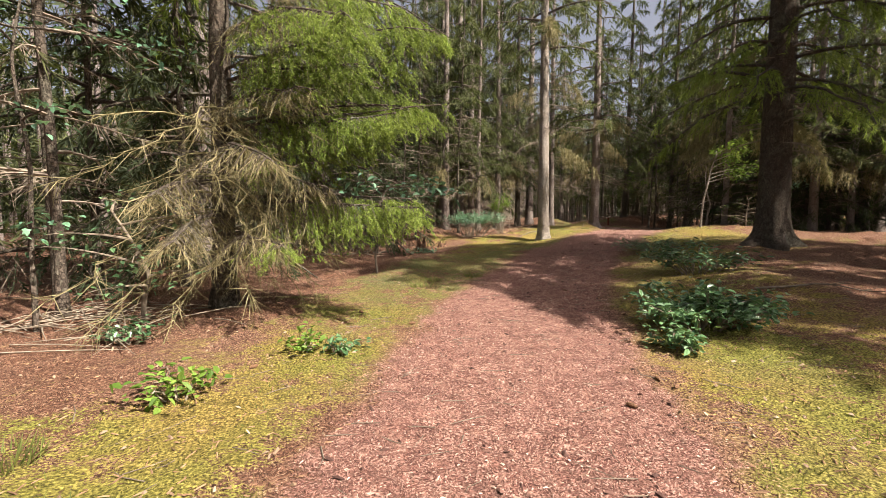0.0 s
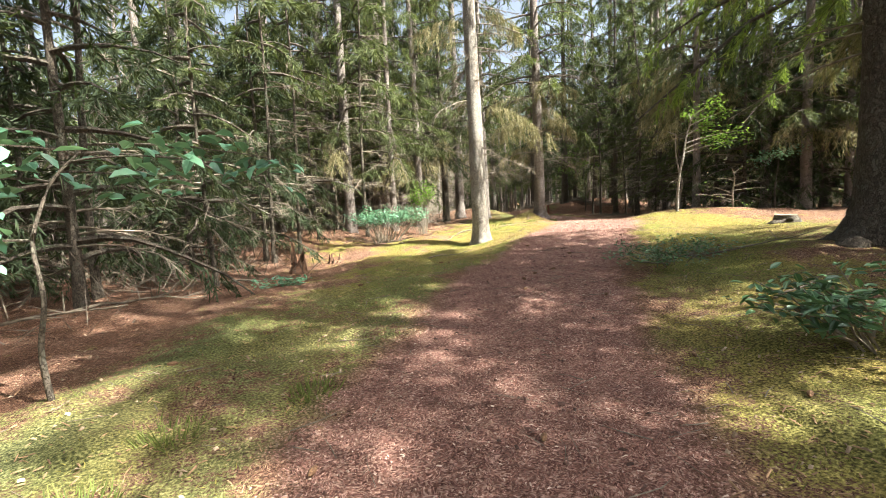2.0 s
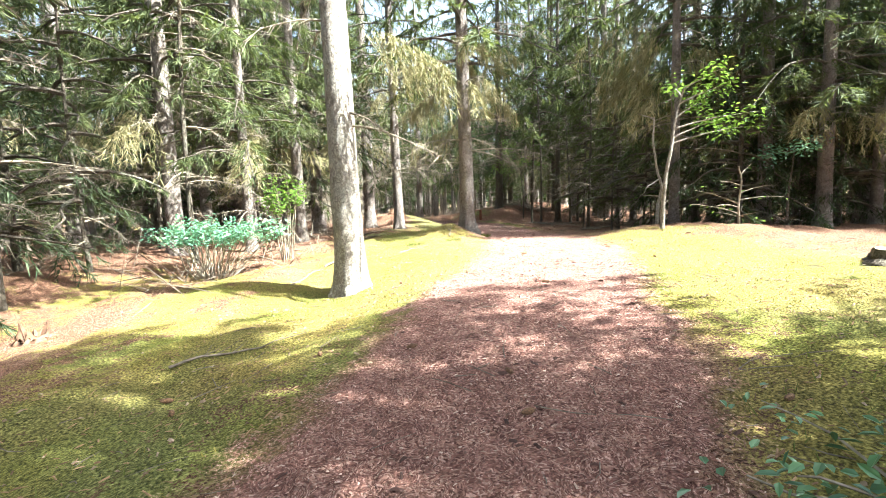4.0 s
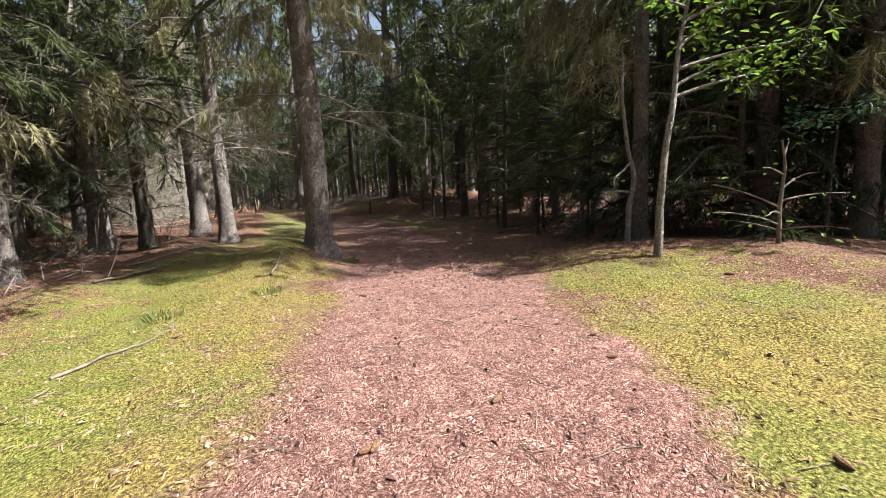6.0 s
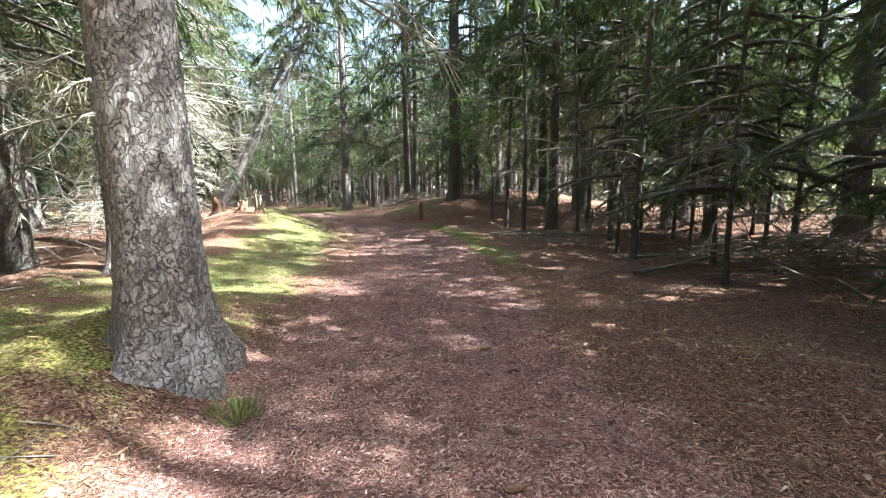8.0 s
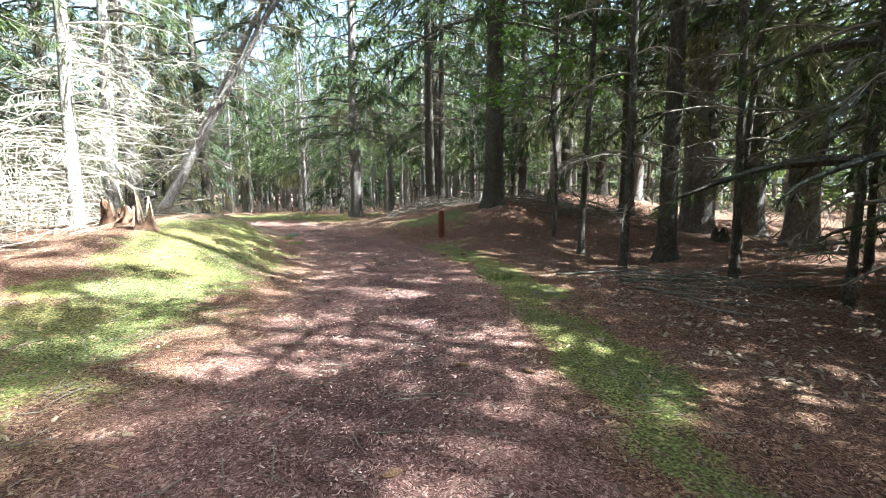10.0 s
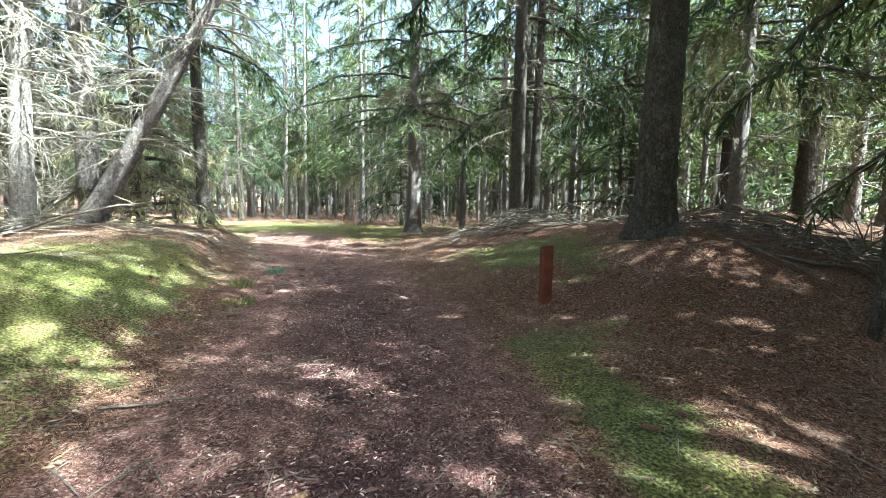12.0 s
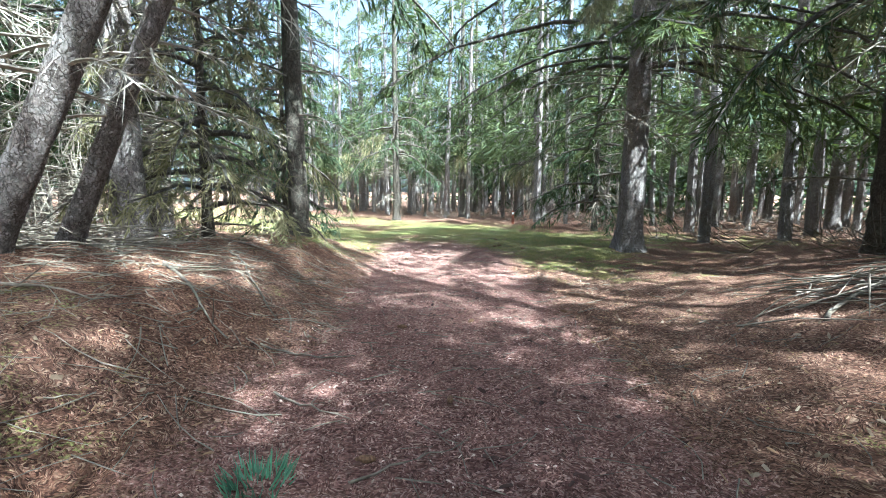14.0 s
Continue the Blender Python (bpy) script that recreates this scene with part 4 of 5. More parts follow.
    tagged(part("crown", gf.mesh("crown", NEEDLE_FRESH), root), kind="stuff")
    return root


hanging_spruce(-2.9, 6.3)


# ---- broad-leaved saplings and shrubs ----
def sapling(name, x, y, stem, r, branches, label, leaf_mat, leaf=0.09, n=34, bark=None, category="sapling"):
    """A thin stem through given points, branches as (height share, azimuth, length, rise), and leaf clusters."""
    q = np.random.default_rng(int(abs(x * 100 + y * 10)))
    root = thing(name, x, y, label, category)
    st = np.array(stem, float)
    k = np.linspace(0, len(st) - 1, 4 * len(st))
    st = np.stack([np.interp(k, np.arange(len(st)), st[:, a]) for a in range(3)], 1)
    st[1:-1] = (st[:-2] + 2 * st[1:-1] + st[2:]) / 4
    gs = Geo()
    tube(gs, st, np.linspace(r, r * 0.35, len(st)), 8, lambda a, z: 1 + 0.08 * np.sin(a * 3 + z * 9))
    part("stem", gs.mesh("stem", bark or BARK_PALE, True), root)
    gl = Geo()
    for f, az, L, rise in branches:
        p0 = np.array([np.interp(f * (len(st) - 1), np.arange(len(st)), st[:, a]) for a in range(3)])
        pts = bough(q, p0, radians(az), L, rise, 0.15, 7)
        gb = Geo()
        tube(gb, pts, np.linspace(r * 0.45, 0.003, 7), 5)
        part("branch", gb.mesh("branch", bark or BARK_PALE), root)
        if n:
            ff = q.uniform(0.35, 1.05, n)
            b = np.stack([np.interp(ff * 6, np.arange(7), pts[:, a]) for a in range(3)], 1) + q.normal(0, 0.12, (n, 3)) * [1, 1, 0.85]
            leaves(gl, b, q.normal(0, 1, (n, 3)) * [1, 1, 0.35] + [0, 0, -0.15], np.array([[0, 0, 1.0]]) + q.normal(0, 0.3, (n, 3)), q.uniform(0.7, 1.25, n) * leaf, q.uniform(0.5, 0.75, n) * leaf)
    if gl.n:
        tagged(part("leaves", gl.mesh("leaves", leaf_mat), root), kind="stuff")
    return root


def shrub(name, x, y, wx, wy, h, stems, per, leaf, leaf_mat, label, base=0.0, seed=3, slim=0.6, flat=0.35):
    """A low leafy shrub of many crooked stems."""
    q = np.random.default_rng(seed)
    root = thing(name, x, y, label, "shrub")
    gl = Geo()
    for k in range(stems):
        az, rr = q.uniform(0, 6.283), math.sqrt(q.random())
        tip = np.array([wx / 2 * rr * math.cos(az), wy / 2 * rr * math.sin(az), base + (h - base) * q.uniform(0.45, 1.0) * (1 - 0.35 * rr * rr)])
        foot = tip * [0.25, 0.25, 0] + [0, 0, -0.05]
        t = np.linspace(0, 1, 6)[:, None]
        pts = foot + (tip - foot) * t + np.array([0, 0, 0.12 * h]) * np.sin(t * math.pi) + q.normal(0, 0.02, (6, 3))
        gs = Geo()
        tube(gs, pts, np.linspace(0.010, 0.003, 6), 4)
        part("stem", gs.mesh("stem", TWIG), root)
        ff = q.uniform(0.45 if base == 0 else 0.6, 1.02, per)
        b = np.stack([np.interp(ff * 5, np.arange(6), pts[:, a]) for a in range(3)], 1) + q.normal(0, 0.05, (per, 3)) * [1.4, 1.4, 0.7]
        leaves(gl, b, q.normal(0, 1, (per, 3)) * [1, 1, flat], np.array([[0, 0, 1.0]]) + q.normal(0, 0.35, (per, 3)), q.uniform(0.7, 1.3, per) * leaf, q.uniform(0.8, 1.2, per) * leaf * slim)
    tagged(part("leaves", gl.mesh("leaves", leaf_mat), root), kind="stuff")
    return root


shrub("holly_bush", 2.75, 5.0, 1.7, 1.1, 0.5, 46, 34, 0.075, HOLLY, "low glossy dark green holly bush beside the path", seed=4)
shrub("holly_bush", 2.2, 4.35, 0.5, 0.4, 0.22, 8, 20, 0.08, HOLLY, "small glossy holly sprout at the path edge", seed=5)
shrub("leafy_shrub", 4.35, 8.0, 2.0, 1.4, 0.55, 26, 22, 0.10, HOLLY, "low spreading shrub with long dark leaves", seed=6, slim=0.42)
shrub("leafy_shrub", 5.0, 11.2, 2.1, 1.9, 0.3, 34, 22, 0.06, HOLLY, "sprawling green shrub lying on moss", seed=7, slim=0.45)
shrub("holly_seedling", -1.2, 4.3, 0.34, 0.3, 0.22, 6, 12, 0.07, LEAF, "small green seedling on the mossy edge", seed=8)
shrub("holly_seedling", -0.85, 4.15, 0.36, 0.3, 0.12, 6, 12, 0.07, HOLLY, "flat dark seedling on the mossy edge", seed=9)
shrub("holly_seedling", -3.0, 4.6, 0.5, 0.4, 0.3, 8, 14, 0.07, HOLLY, "small holly seedling among dry needles", seed=10)
shrub("holly_seedling", -1.7, 3.2, 0.5, 0.4, 0.25, 8, 14, 0.07, LEAF, "pale green seedling on sunlit moss", seed=11)
shrub("low_shrub", -0.7, 13.4, 0.9, 0.5, 0.16, 12, 16, 0.07, BLUE_LEAF, "flat bluish-green seedlings on the mossy bank", seed=12)
shrub("bluish_shrub", 1.15, 20.4, 3.3, 1.8, 1.25, 60, 40, 0.075, BLUE_LEAF, "wide flat-topped bluish-green shrub on thin stems", base=0.6, seed=13)
shrub("light_green_shrub", 2.5, 21.3, 1.0, 0.9, 2.1, 16, 26, 0.09, LEAF, "light green shrub with sparse leaves", base=0.7, seed=14)

sapling("bent_sapling", -1.25, 8.9, [(0, 0, -0.05), (-0.05, 0.02, 0.35), (0.04, 0, 0.7), (-0.04, 0.05, 1.1), (0.1, 0.1, 1.5), (0.3, 0.2, 1.75)], 0.022,
        [(1.0, 15, 1.3, 0.05), (0.95, 35, 1.5, 0.05), (0.9, -20, 0.9, 0.1), (0.8, 150, 0.9, 0.2), (0.85, 80, 1.1, 0.1), (0.95, 200, 0.8, 0.2), (0.6, 180, 0.6, 0.1)], "bent thin sapling with broad green leaves", BLUE_LEAF, 0.15, 22, BARK_DARK)
sapling("bare_sapling", 11.1, 19.8, [(0, 0, -0.05), (0.03, 0, 0.5), (0.15, 0, 0.95), (0.0, 0, 1.35), (-0.12, 0, 2.0), (-0.1, 0, 2.6)], 0.045, [(0.5, 200, 0.9, -0.3), (0.3, 170, 0.5, 0.2), (0.98, 100, 0.5, 0.6)], "bare crooked pale sapling in the shade", LEAF, 0.08, 4)
sapling("oak_sapling", 10.2, 18.6, [(0, 0, -0.05), (0.02, 0, 0.5), (0.08, 0, 1.1), (0.22, 0.0, 1.7), (0.35, 0.05, 2.3), (0.6, 0.1, 2.9)], 0.05,
        [(0.62, -10, 1.9, 0.32), (0.66, 8, 1.7, 0.42), (0.72, -30, 1.6, 0.3), (0.8, 20, 1.3, 0.5), (0.9, -20, 1.0, 0.5), (0.95, 60, 0.8, 0.6), (1.0, -60, 0.8, 0.5)], "pale thin sapling with bright sunlit leaf sprays", LEAF, 0.1, 80)
sapling("bare_shrub", 11.7, 18.1, [(0, 0, -0.05), (-0.03, 0, 0.4), (0.05, 0, 0.9), (-0.05, 0, 1.2)], 0.03,
        [(0.2, 175, 1.2, 0.35), (0.3, 200, 1.1, 0.2), (0.35, 160, 0.9, 0.5), (0.5, 10, 1.4, 0.25), (0.4, -20, 0.9, 0.2), (0.6, 190, 0.7, 0.3), (0.8, 20, 0.5, 0.6), (0.15, 100, 0.7, 0.3), (0.15, 250, 0.7, 0.3)], "leafless pale branching shrub at the glade edge", LEAF, 0.08, 3, TWIG, "shrub")
sapling("leafy_sapling", 13.3, 18.3, [(0, 0, -0.05), (0, 0, 0.7), (0.1, 0, 1.3), (0.15, 0, 1.8)], 0.03, [(0.9, 180, 0.9, 0.0), (1.0, 0, 0.7, 0.1), (0.95, 90, 0.6, 0.1), (0.95, 230, 0.8, 0.05)], "small sapling with pale green leaf layers", BLUE_LEAF, 0.09, 60, BARK_DARK)
sapling("beech_sapling", 14.2, 33.5, [(0, 0, -0.05), (0.05, 0, 1.2), (-0.1, 0, 2.4), (0, 0, 3.6), (0.05, 0, 5.0)], 0.04,
        [(0.5, 200, 1.7, 0.2), (0.55, 160, 1.6, 0.2), (0.6, 250, 1.6, 0.2), (0.65, 120, 1.5, 0.2), (0.7, 200, 1.6, 0.25), (0.6, 20, 1.5, 0.2), (0.8, 180, 1.3, 0.3), (0.75, 300, 1.4, 0.25), (0.9, 60, 1.2, 0.4), (0.95, 220, 1.0, 0.4)], "slender sapling with layered vivid green leaves", LEAF, 0.1, 90, BARK_DARK)
sapling("oak_shrub", -3.4, 5.4, [(0, 0, -0.05), (0.0, 0, 0.3), (0.12, -0.05, 0.55), (0.0, -0.1, 0.9), (-0.25, -0.1, 1.3)], 0.035,
        [(0.5, -30, 0.7, 0.3), (0.6, 200, 0.9, 0.4), (0.8, 180, 1.0, 0.2), (0.9, 20, 0.8, 0.3), (0.4, -100, 0.7, 0.2), (0.7, -60, 0.8, 0.1), (1.0, 120, 0.6, 0.4)], "crooked shrub with pale stems and small lobed leaves", HOLLY, 0.075, 22, TWIG, "shrub")
sapling("oak_shrub", -4.3, 5.0, [(0, 0, -0.05), (0.0, 0, 0.9), (0.1, -0.05, 1.8), (0.0, -0.1, 2.8), (0.1, 0, 3.6)], 0.03,
        [(0.95, -10, 1.4, 0.1), (0.85, 20, 1.5, 0.05), (0.8, -60, 1.0, 0.1), (0.6, -30, 0.8, 0.2), (0.3, -40, 0.6, 0.2), (0.9, 60, 1.2, 0.1)], "thin upright shrub with clustered green leaves", BLUE_LEAF, 0.085, 34, BARK_DARK, "shrub")


# ---- post, stumps and fallen wood ----
def prism(bm, x0, x1, y0, y1, z0, z1, bevel):
    r = bmesh.ops.create_cube(bm, size=1)
    bmesh.ops.transform(bm, matrix=Matrix.Translation(((x0 + x1) / 2, (y0 + y1) / 2, (z0 + z1) / 2)) @ Matrix.Diagonal((x1 - x0, y1 - y0, z1 - z0, 1)), verts=r["verts"])
    bmesh.ops.bevel(bm, geom=[e for e in bm.edges], offset=bevel, segments=2, affect='EDGES')


def marker_post(x, y, h, w, turn, label):
    root = thing("marker_post", x, y, label, "post", turn=turn)
    bm = bmesh.new()
    prism(bm, -w / 2, w / 2, -w / 2, w / 2, -0.1, h, 0.008)
    for v in bm.verts:
        if v.co.z > h - 0.02:
            v.co.z -= 0.25 * (v.co.y + w / 2)
        v.co.x += 0.004 * math.sin(v.co.z * 9)
    me = bpy.data.meshes.new("shaft")
    bm.to_mesh(me)
    bm.free()
    me.materials.append(POST_PAINT)
    part("shaft", me, root)
    return root


post = marker_post(12.3, 35.05, 0.57, 0.105, 8, "short red-brown stained wooden marker post")
far_post = marker_post(8.05, 51.3, 0.42, 0.085, 0, "small far red-brown wooden marker post")
bm = bmesh.new()
prism(bm, -0.03, 0.03, -0.05, -0.044, 0.3, 0.37, 0.001)
me = bpy.data.meshes.new("marker_plate")
bm.to_mesh(me)
bm.free()
me.materials.append(plain_material("white_plate", (0.6, 0.6, 0.58), (0.75, 0.75, 0.72), 20, 0.5, 0.05))
part("marker_plate", me, far_post, "small white plate")


def stump(x, y, r, h, label, mat, top_mat, ragged=0.0, seed=1, name="tree_stump"):
    q = np.random.default_rng(seed)
    root = thing(name, x, y, label, "stump")
    seg = 22
    a = np.arange(seg) * 2 * math.pi / seg
    zs = np.array([-0.08, 0.0, 0.06, 0.3 * h, 0.6 * h, 0.85 * h, h])
    fl = 1 + 0.6 * np.exp(-zs / 0.08) * (zs >= 0) + (zs < 0) * 0.7
    jag = q.normal(0, ragged, seg)
    v = []
    for k, z in enumerate(zs):
        rr = r * fl[k] * (1 + 0.1 * np.sin(a * 4 + seed) + 0.05 * q.normal(0, 1, seg))
        v.append(np.stack([rr * np.cos(a), rr * np.sin(a), z + (z / h) ** 2 * jag * h], 1))
    g = Geo()
    n = len(zs)
    i, j = np.meshgrid(np.arange(n - 1), np.arange(seg), indexing="ij")
    p, t = i * seg + j, i * seg + (j + 1) % seg
    g.add(np.concatenate(v), np.concatenate([np.stack([p, t, t + seg], -1).reshape(-1, 3), np.stack([p, t + seg, p + seg], -1).reshape(-1, 3)]))
    part("bark", g.mesh("bark", mat, True), root)
    top = v[-1] * [0.97, 0.97, 1]
    g2 = Geo()
    inner = top * [0.5, 0.5, 1] + np.stack([np.zeros(seg), np.zeros(seg), q.normal(-0.02 - ragged * 0.2, 0.012, seg)], 1)
    vv = np.concatenate([top, inner, [inner.mean(0)]])
    k = np.arange(seg)
    k2 = (k + 1) % seg
    g2.add(vv, np.concatenate([np.stack([k, k2, k2 + seg], 1), np.stack([k, k2 + seg, k + seg], 1), np.stack([k + seg, k2 + seg, np.full(seg, 2 * seg)], 1)]))
    part("cut_top", g2.mesh("cut_top", top_mat), root, "weathered top")
    return root


CUT = plain_material("weathered_cut_wood", (0.2, 0.15, 0.1), (0.4, 0.32, 0.23), 25, 0.9, 0.5)
stump(9.75, 14.3, 0.2, 0.17, "low grey sawn stump in the moss", BARK_DARK, CUT, 0.02, 2)
stump(-0.83, 16.06, 0.14, 0.26, "broken rotten red-brown stump", ROT, ROT, 0.5, 3)
stump(-0.1, 16.9, 0.12, 0.12, "low rotten stump in sunlit moss", ROT, ROT, 0.5, 4)
stump(7.35, 32.7, 0.1, 0.3, "small splintered stump on the mossy bank", ROT, CUT, 0.6, 5)
stump(6.9, 33.4, 0.12, 0.16, "low broken stump on the bank", ROT, CUT, 0.5, 6)
stump(17.0, 32.3, 0.12, 0.22, "small old stump among dark needles", BARK_DARK, CUT, 0.3, 7)
stump(6.2, 34.6, 0.16, 0.3, "mossy rotten stump on the bank", ROT, ROT, 0.5, 8)


def fallen_branch(x, y, L, r, turn, label, seed, mat=None, side=5, lift=0.0):
    """A crooked branch lying on the ground, with a few side twigs."""
    q = np.random.default_rng(seed)
    n = 9
    t = np.linspace(-0.5, 0.5, n) * L
    c, s = math.cos(radians(turn)), math.sin(radians(turn))
    wob = np.cumsum(q.normal(0, 0.05 * L / n * 2, n))
    wx, wy = x + t * c - wob * s, y + t * s + wob * c
    wz = heights(wx, wy) + r * 0.8 + lift * np.linspace(0, 1, n) + np.abs(q.normal(0, 0.01, n))
    root = new("fallen_branch")
    root.matrix_world = pose(x, y, height(x, y))
    tagged(root, label, "branch", "fallen branches")
    base = np.array([x, y, height(x, y)])
    pts = np.stack([wx, wy, wz], 1) - base
    g = Geo()
    tube(g, pts, np.linspace(r, r * 0.35, n), 7, lambda a, z: 1 + 0.1 * np.sin(a * 2 + z * 20))
    stem = part("stem", g.mesh("stem", mat or STICK, True), root)
    for k in range(side):
        i = int(q.integers(2, n))
        d = np.array([c, s, 0]) * 0.7 + q.normal(0, 0.6, 3) * [1, 1, 0.25] + [0, 0, 0.12]
        p = pts[i] + unit(d) * np.linspace(0, q.uniform(0.15, 0.3) * L, 4)[:, None]
        g = Geo()
        tube(g, p, np.linspace(r * 0.4, r * 0.12, 4), 5)
        part("side_twig", g.mesh("side_twig", mat or STICK), stem)
    return root


for x, y, L, r, turn, lab, lift in [
        (13.35, 30.5, 1.3, 0.022, -8, "dark crooked fallen branch in the ditch", 0.1), (13.6, 29.2, 1.3, 0.018, -60, "grey bare branch lying in leaf litter", 0.0), (13.3, 28.9, 0.9, 0.012, 110, "pale broken branch at the path edge", 0.05),
        (14.5, 29.6, 1.6, 0.02, 150, "grey fallen branch among leaves", 0.1), (14.2, 30.3, 1.8, 0.025, 10, "dark fallen branch under spruces", 0.05), (6.6, 37.0, 1.6, 0.025, 25, "pale fallen pole leaning on the bank", 0.45),
        (7.0, 34.8, 1.4, 0.02, -10, "thin mossy branch on the bank", 0.0), (7.5, 38.4, 1.5, 0.014, -30, "thin dry branch on brown needles", 0.0), (7.0, 37.6, 1.2, 0.012, 5, "thin dry twig on brown needles", 0.0), (5.0, 25.2, 1.4, 0.02, 35, "pale stick on shaded moss", 0.05)] + [
        (4.6, 24.0, 1.6, 0.02, 50, "grey fallen stick beside spruces", 0.05), (6.5, 21.8, 0.8, 0.014, 70, "forked dry stick beside the trunk", 0.1), (13.8, 25.4, 2.6, 0.035, 10, "dark fallen pole under young spruces", 0.15), (14.6, 26.4, 2.2, 0.03, -15, "fallen grey pole under young spruces", 0.1),
        (15.5, 25.0, 2.8, 0.03, 20, "thin fallen stem in dark litter", 0.2), (13.0, 39.6, 1.8, 0.02, -35, "dry fallen branch on the mound", 0.1), (13.8, 39.0, 1.6, 0.02, 15, "grey dry branch on the mound", 0.1), (14.6, 39.4, 1.7, 0.02, -10, "grey branch on brown needles", 0.1),
        (15.4, 36.9, 1.5, 0.02, 30, "dry branch beside the mound spruce", 0.05), (15.2, 34.6, 1.4, 0.018, -20, "grey fallen twig on needle litter", 0.0), (-3.2, 11.8, 1.8, 0.03, 10, "dark fallen branch in shaded litter", 0.1), (-1.8, 15.2, 1.2, 0.03, -10, "rotting branch beside the stump", 0.0)] + [
        (-2.4, 12.8, 1.5, 0.02, 30, "thin fallen stick in brown litter", 0.0), (5.6, 10.9, 1.3, 0.016, -35, "dark bare stick among shrub leaves", 0.1), (5.0, 9.3, 1.0, 0.012, 20, "thin dark stick on moss", 0.05), (4.9, 6.2, 1.4, 0.018, -15, "dry branch on brown needles", 0.05),
        (5.6, 5.3, 1.2, 0.016, 30, "dry twig under the broad spruce", 0.05), (3.0, 17.9, 1.0, 0.012, 60, "thin stick on sunlit moss", 0.0), (2.4, 14.6, 0.9, 0.012, 20, "thin dry stick on moss", 0.0), (3.6, 18.8, 0.8, 0.02, 30, "pale dry stick in the glade", 0.0),
        (5.0, 19.2, 0.9, 0.012, 40, "pale dry stick on yellow moss", 0.0), (12.2, 39.9, 1.4, 0.018, 50, "dry branch beside the path bend", 0.05), (9.6, 33.0, 0.5, 0.008, 20, "small twig on the path edge", 0.0), (8.6, 36.4, 0.5, 0.008, 65, "small pale twig on needles", 0.0)] + [
        (6.1, 39.0, 1.3, 0.014, -25, "pale bare branch on the needle-covered bank", 0.02), (6.9, 39.6, 1.1, 0.012, -40, "thin pale branch on brown needles", 0.0), (5.6, 38.3, 1.4, 0.016, 8, "grey dry branch on the bank", 0.03), (6.4, 40.4, 1.2, 0.014, -15, "dark thin branch on brown needles", 0.02),
        (7.7, 38.9, 0.9, 0.009, -35, "thin pale twig on brown needles", 0.0), (8.5, 38.3, 0.6, 0.008, 20, "small curved twig on needles", 0.0), (8.9, 37.7, 0.5, 0.007, -10, "small pale twig beside the path", 0.0), (9.5, 37.4, 0.45, 0.006, 50, "small twig on the path edge", 0.0)]:
    fallen_branch(x, y, L, r, turn, lab, int(x * 31 + y * 17), side=4 if L < 1.5 else 7, lift=lift)


def brush_heap(x, y, wx, wy, h, n, label, seed, mat=None):
    """A heap of dry twigs too tangled to count."""
    q = np.random.default_rng(seed)
    g = Geo()
    for _ in range(n):
        a = q.uniform(0, 6.283)
        px, py = x + q.normal(0, wx / 2.5), y + q.normal(0, wy / 2.5)
        L = q.uniform(0.4, 1.1)
        ex, ey = px + L * math.cos(a), py + L * math.sin(a)
        up = h * max(0.05, 1 - ((px - x) / wx) ** 2 - ((py - y) / wy) ** 2) * q.random()
        zz = heights([px, (px + ex) / 2, ex], [py, (py + ey) / 2, ey])
        tube(g, np.stack([[px, (px + ex) / 2 + q.normal(0, 0.04), ex], [py, (py + ey) / 2 + q.normal(0, 0.04), ey], zz + [0.01 + up, 0.03 + up, 0.01 + up * q.random()]], 1), [0.008, 0.006, 0.003], 4)
    tagged(new("brushwood", g.mesh("brushwood", mat or STICK)), label, "brushwood", kind="stuff")


brush_heap(15.4, 35.6, 1.5, 0.9, 0.25, 170, "tangle of dry grey brushwood on the mound", 1)
brush_heap(13.2, 39.8, 1.6, 0.9, 0.35, 220, "heap of dry brushwood beside the paired spruces", 2)
brush_heap(4.9, 39.0, 1.6, 2.2, 0.3, 150, "dry brushwood under leaning stems", 3, TWIG)
brush_heap(-5.5, 16, 3.5, 2.0, 0.5, 260, "dark tangle of dead twigs in the wood", 4)
brush_heap(15.5, 25.2, 2.6, 2.0, 0.4, 260, "dark dead branches under young spruces", 5)
brush_heap(14.2, 30.1, 1.5, 1.0, 0.12, 55, "dark dead twigs in the ditch", 6)
brush_heap(-3.8, 5.4, 1.6, 1.2, 0.15, 70, "dry twigs under the hanging spruce", 7, TWIG)
brush_heap(4.0, 35.5, 1.8, 3.0, 2.2, 800, "pale standing tangle of dead twigs", 8, PALE_TWIG)
brush_heap(3.2, 40.5, 1.2, 1.6, 2.4, 420, "straw-brown standing tangle of dry boughs", 9, TWIG)


def undergrowth():
    """Dead twigs and low shoots all through the wood."""
    q = np.random.default_rng(23)
    g = Geo()
    n = 0
    while n < 1500:
        x, y = q.uniform(-24, 34), q.uniform(-6, 74)
        d = abs(float(path_at(x, y)[0][0]))
        if d < 5 or open_to_sun(x, y):
            continue
        n += 1
        m = 22
        z = height(x, y)
        b = np.stack([x + q.normal(0, 0.4, m), y + q.normal(0, 0.4, m), z + q.uniform(0, 0.5, m) ** 2], 1)
        blades(g, b, q.normal(0, 1, (m, 3)) * [1, 1, 0.6] + [0, 0, 0.5], q.normal(0, 1, (m, 3)), q.uniform(0.3, 1.1, m), 0.016, 0.2)
    tagged(new("undergrowth", g.mesh("undergrowth", STICK)), "dead twigs and bare undergrowth of the wood", "undergrowth", kind="stuff")


undergrowth()


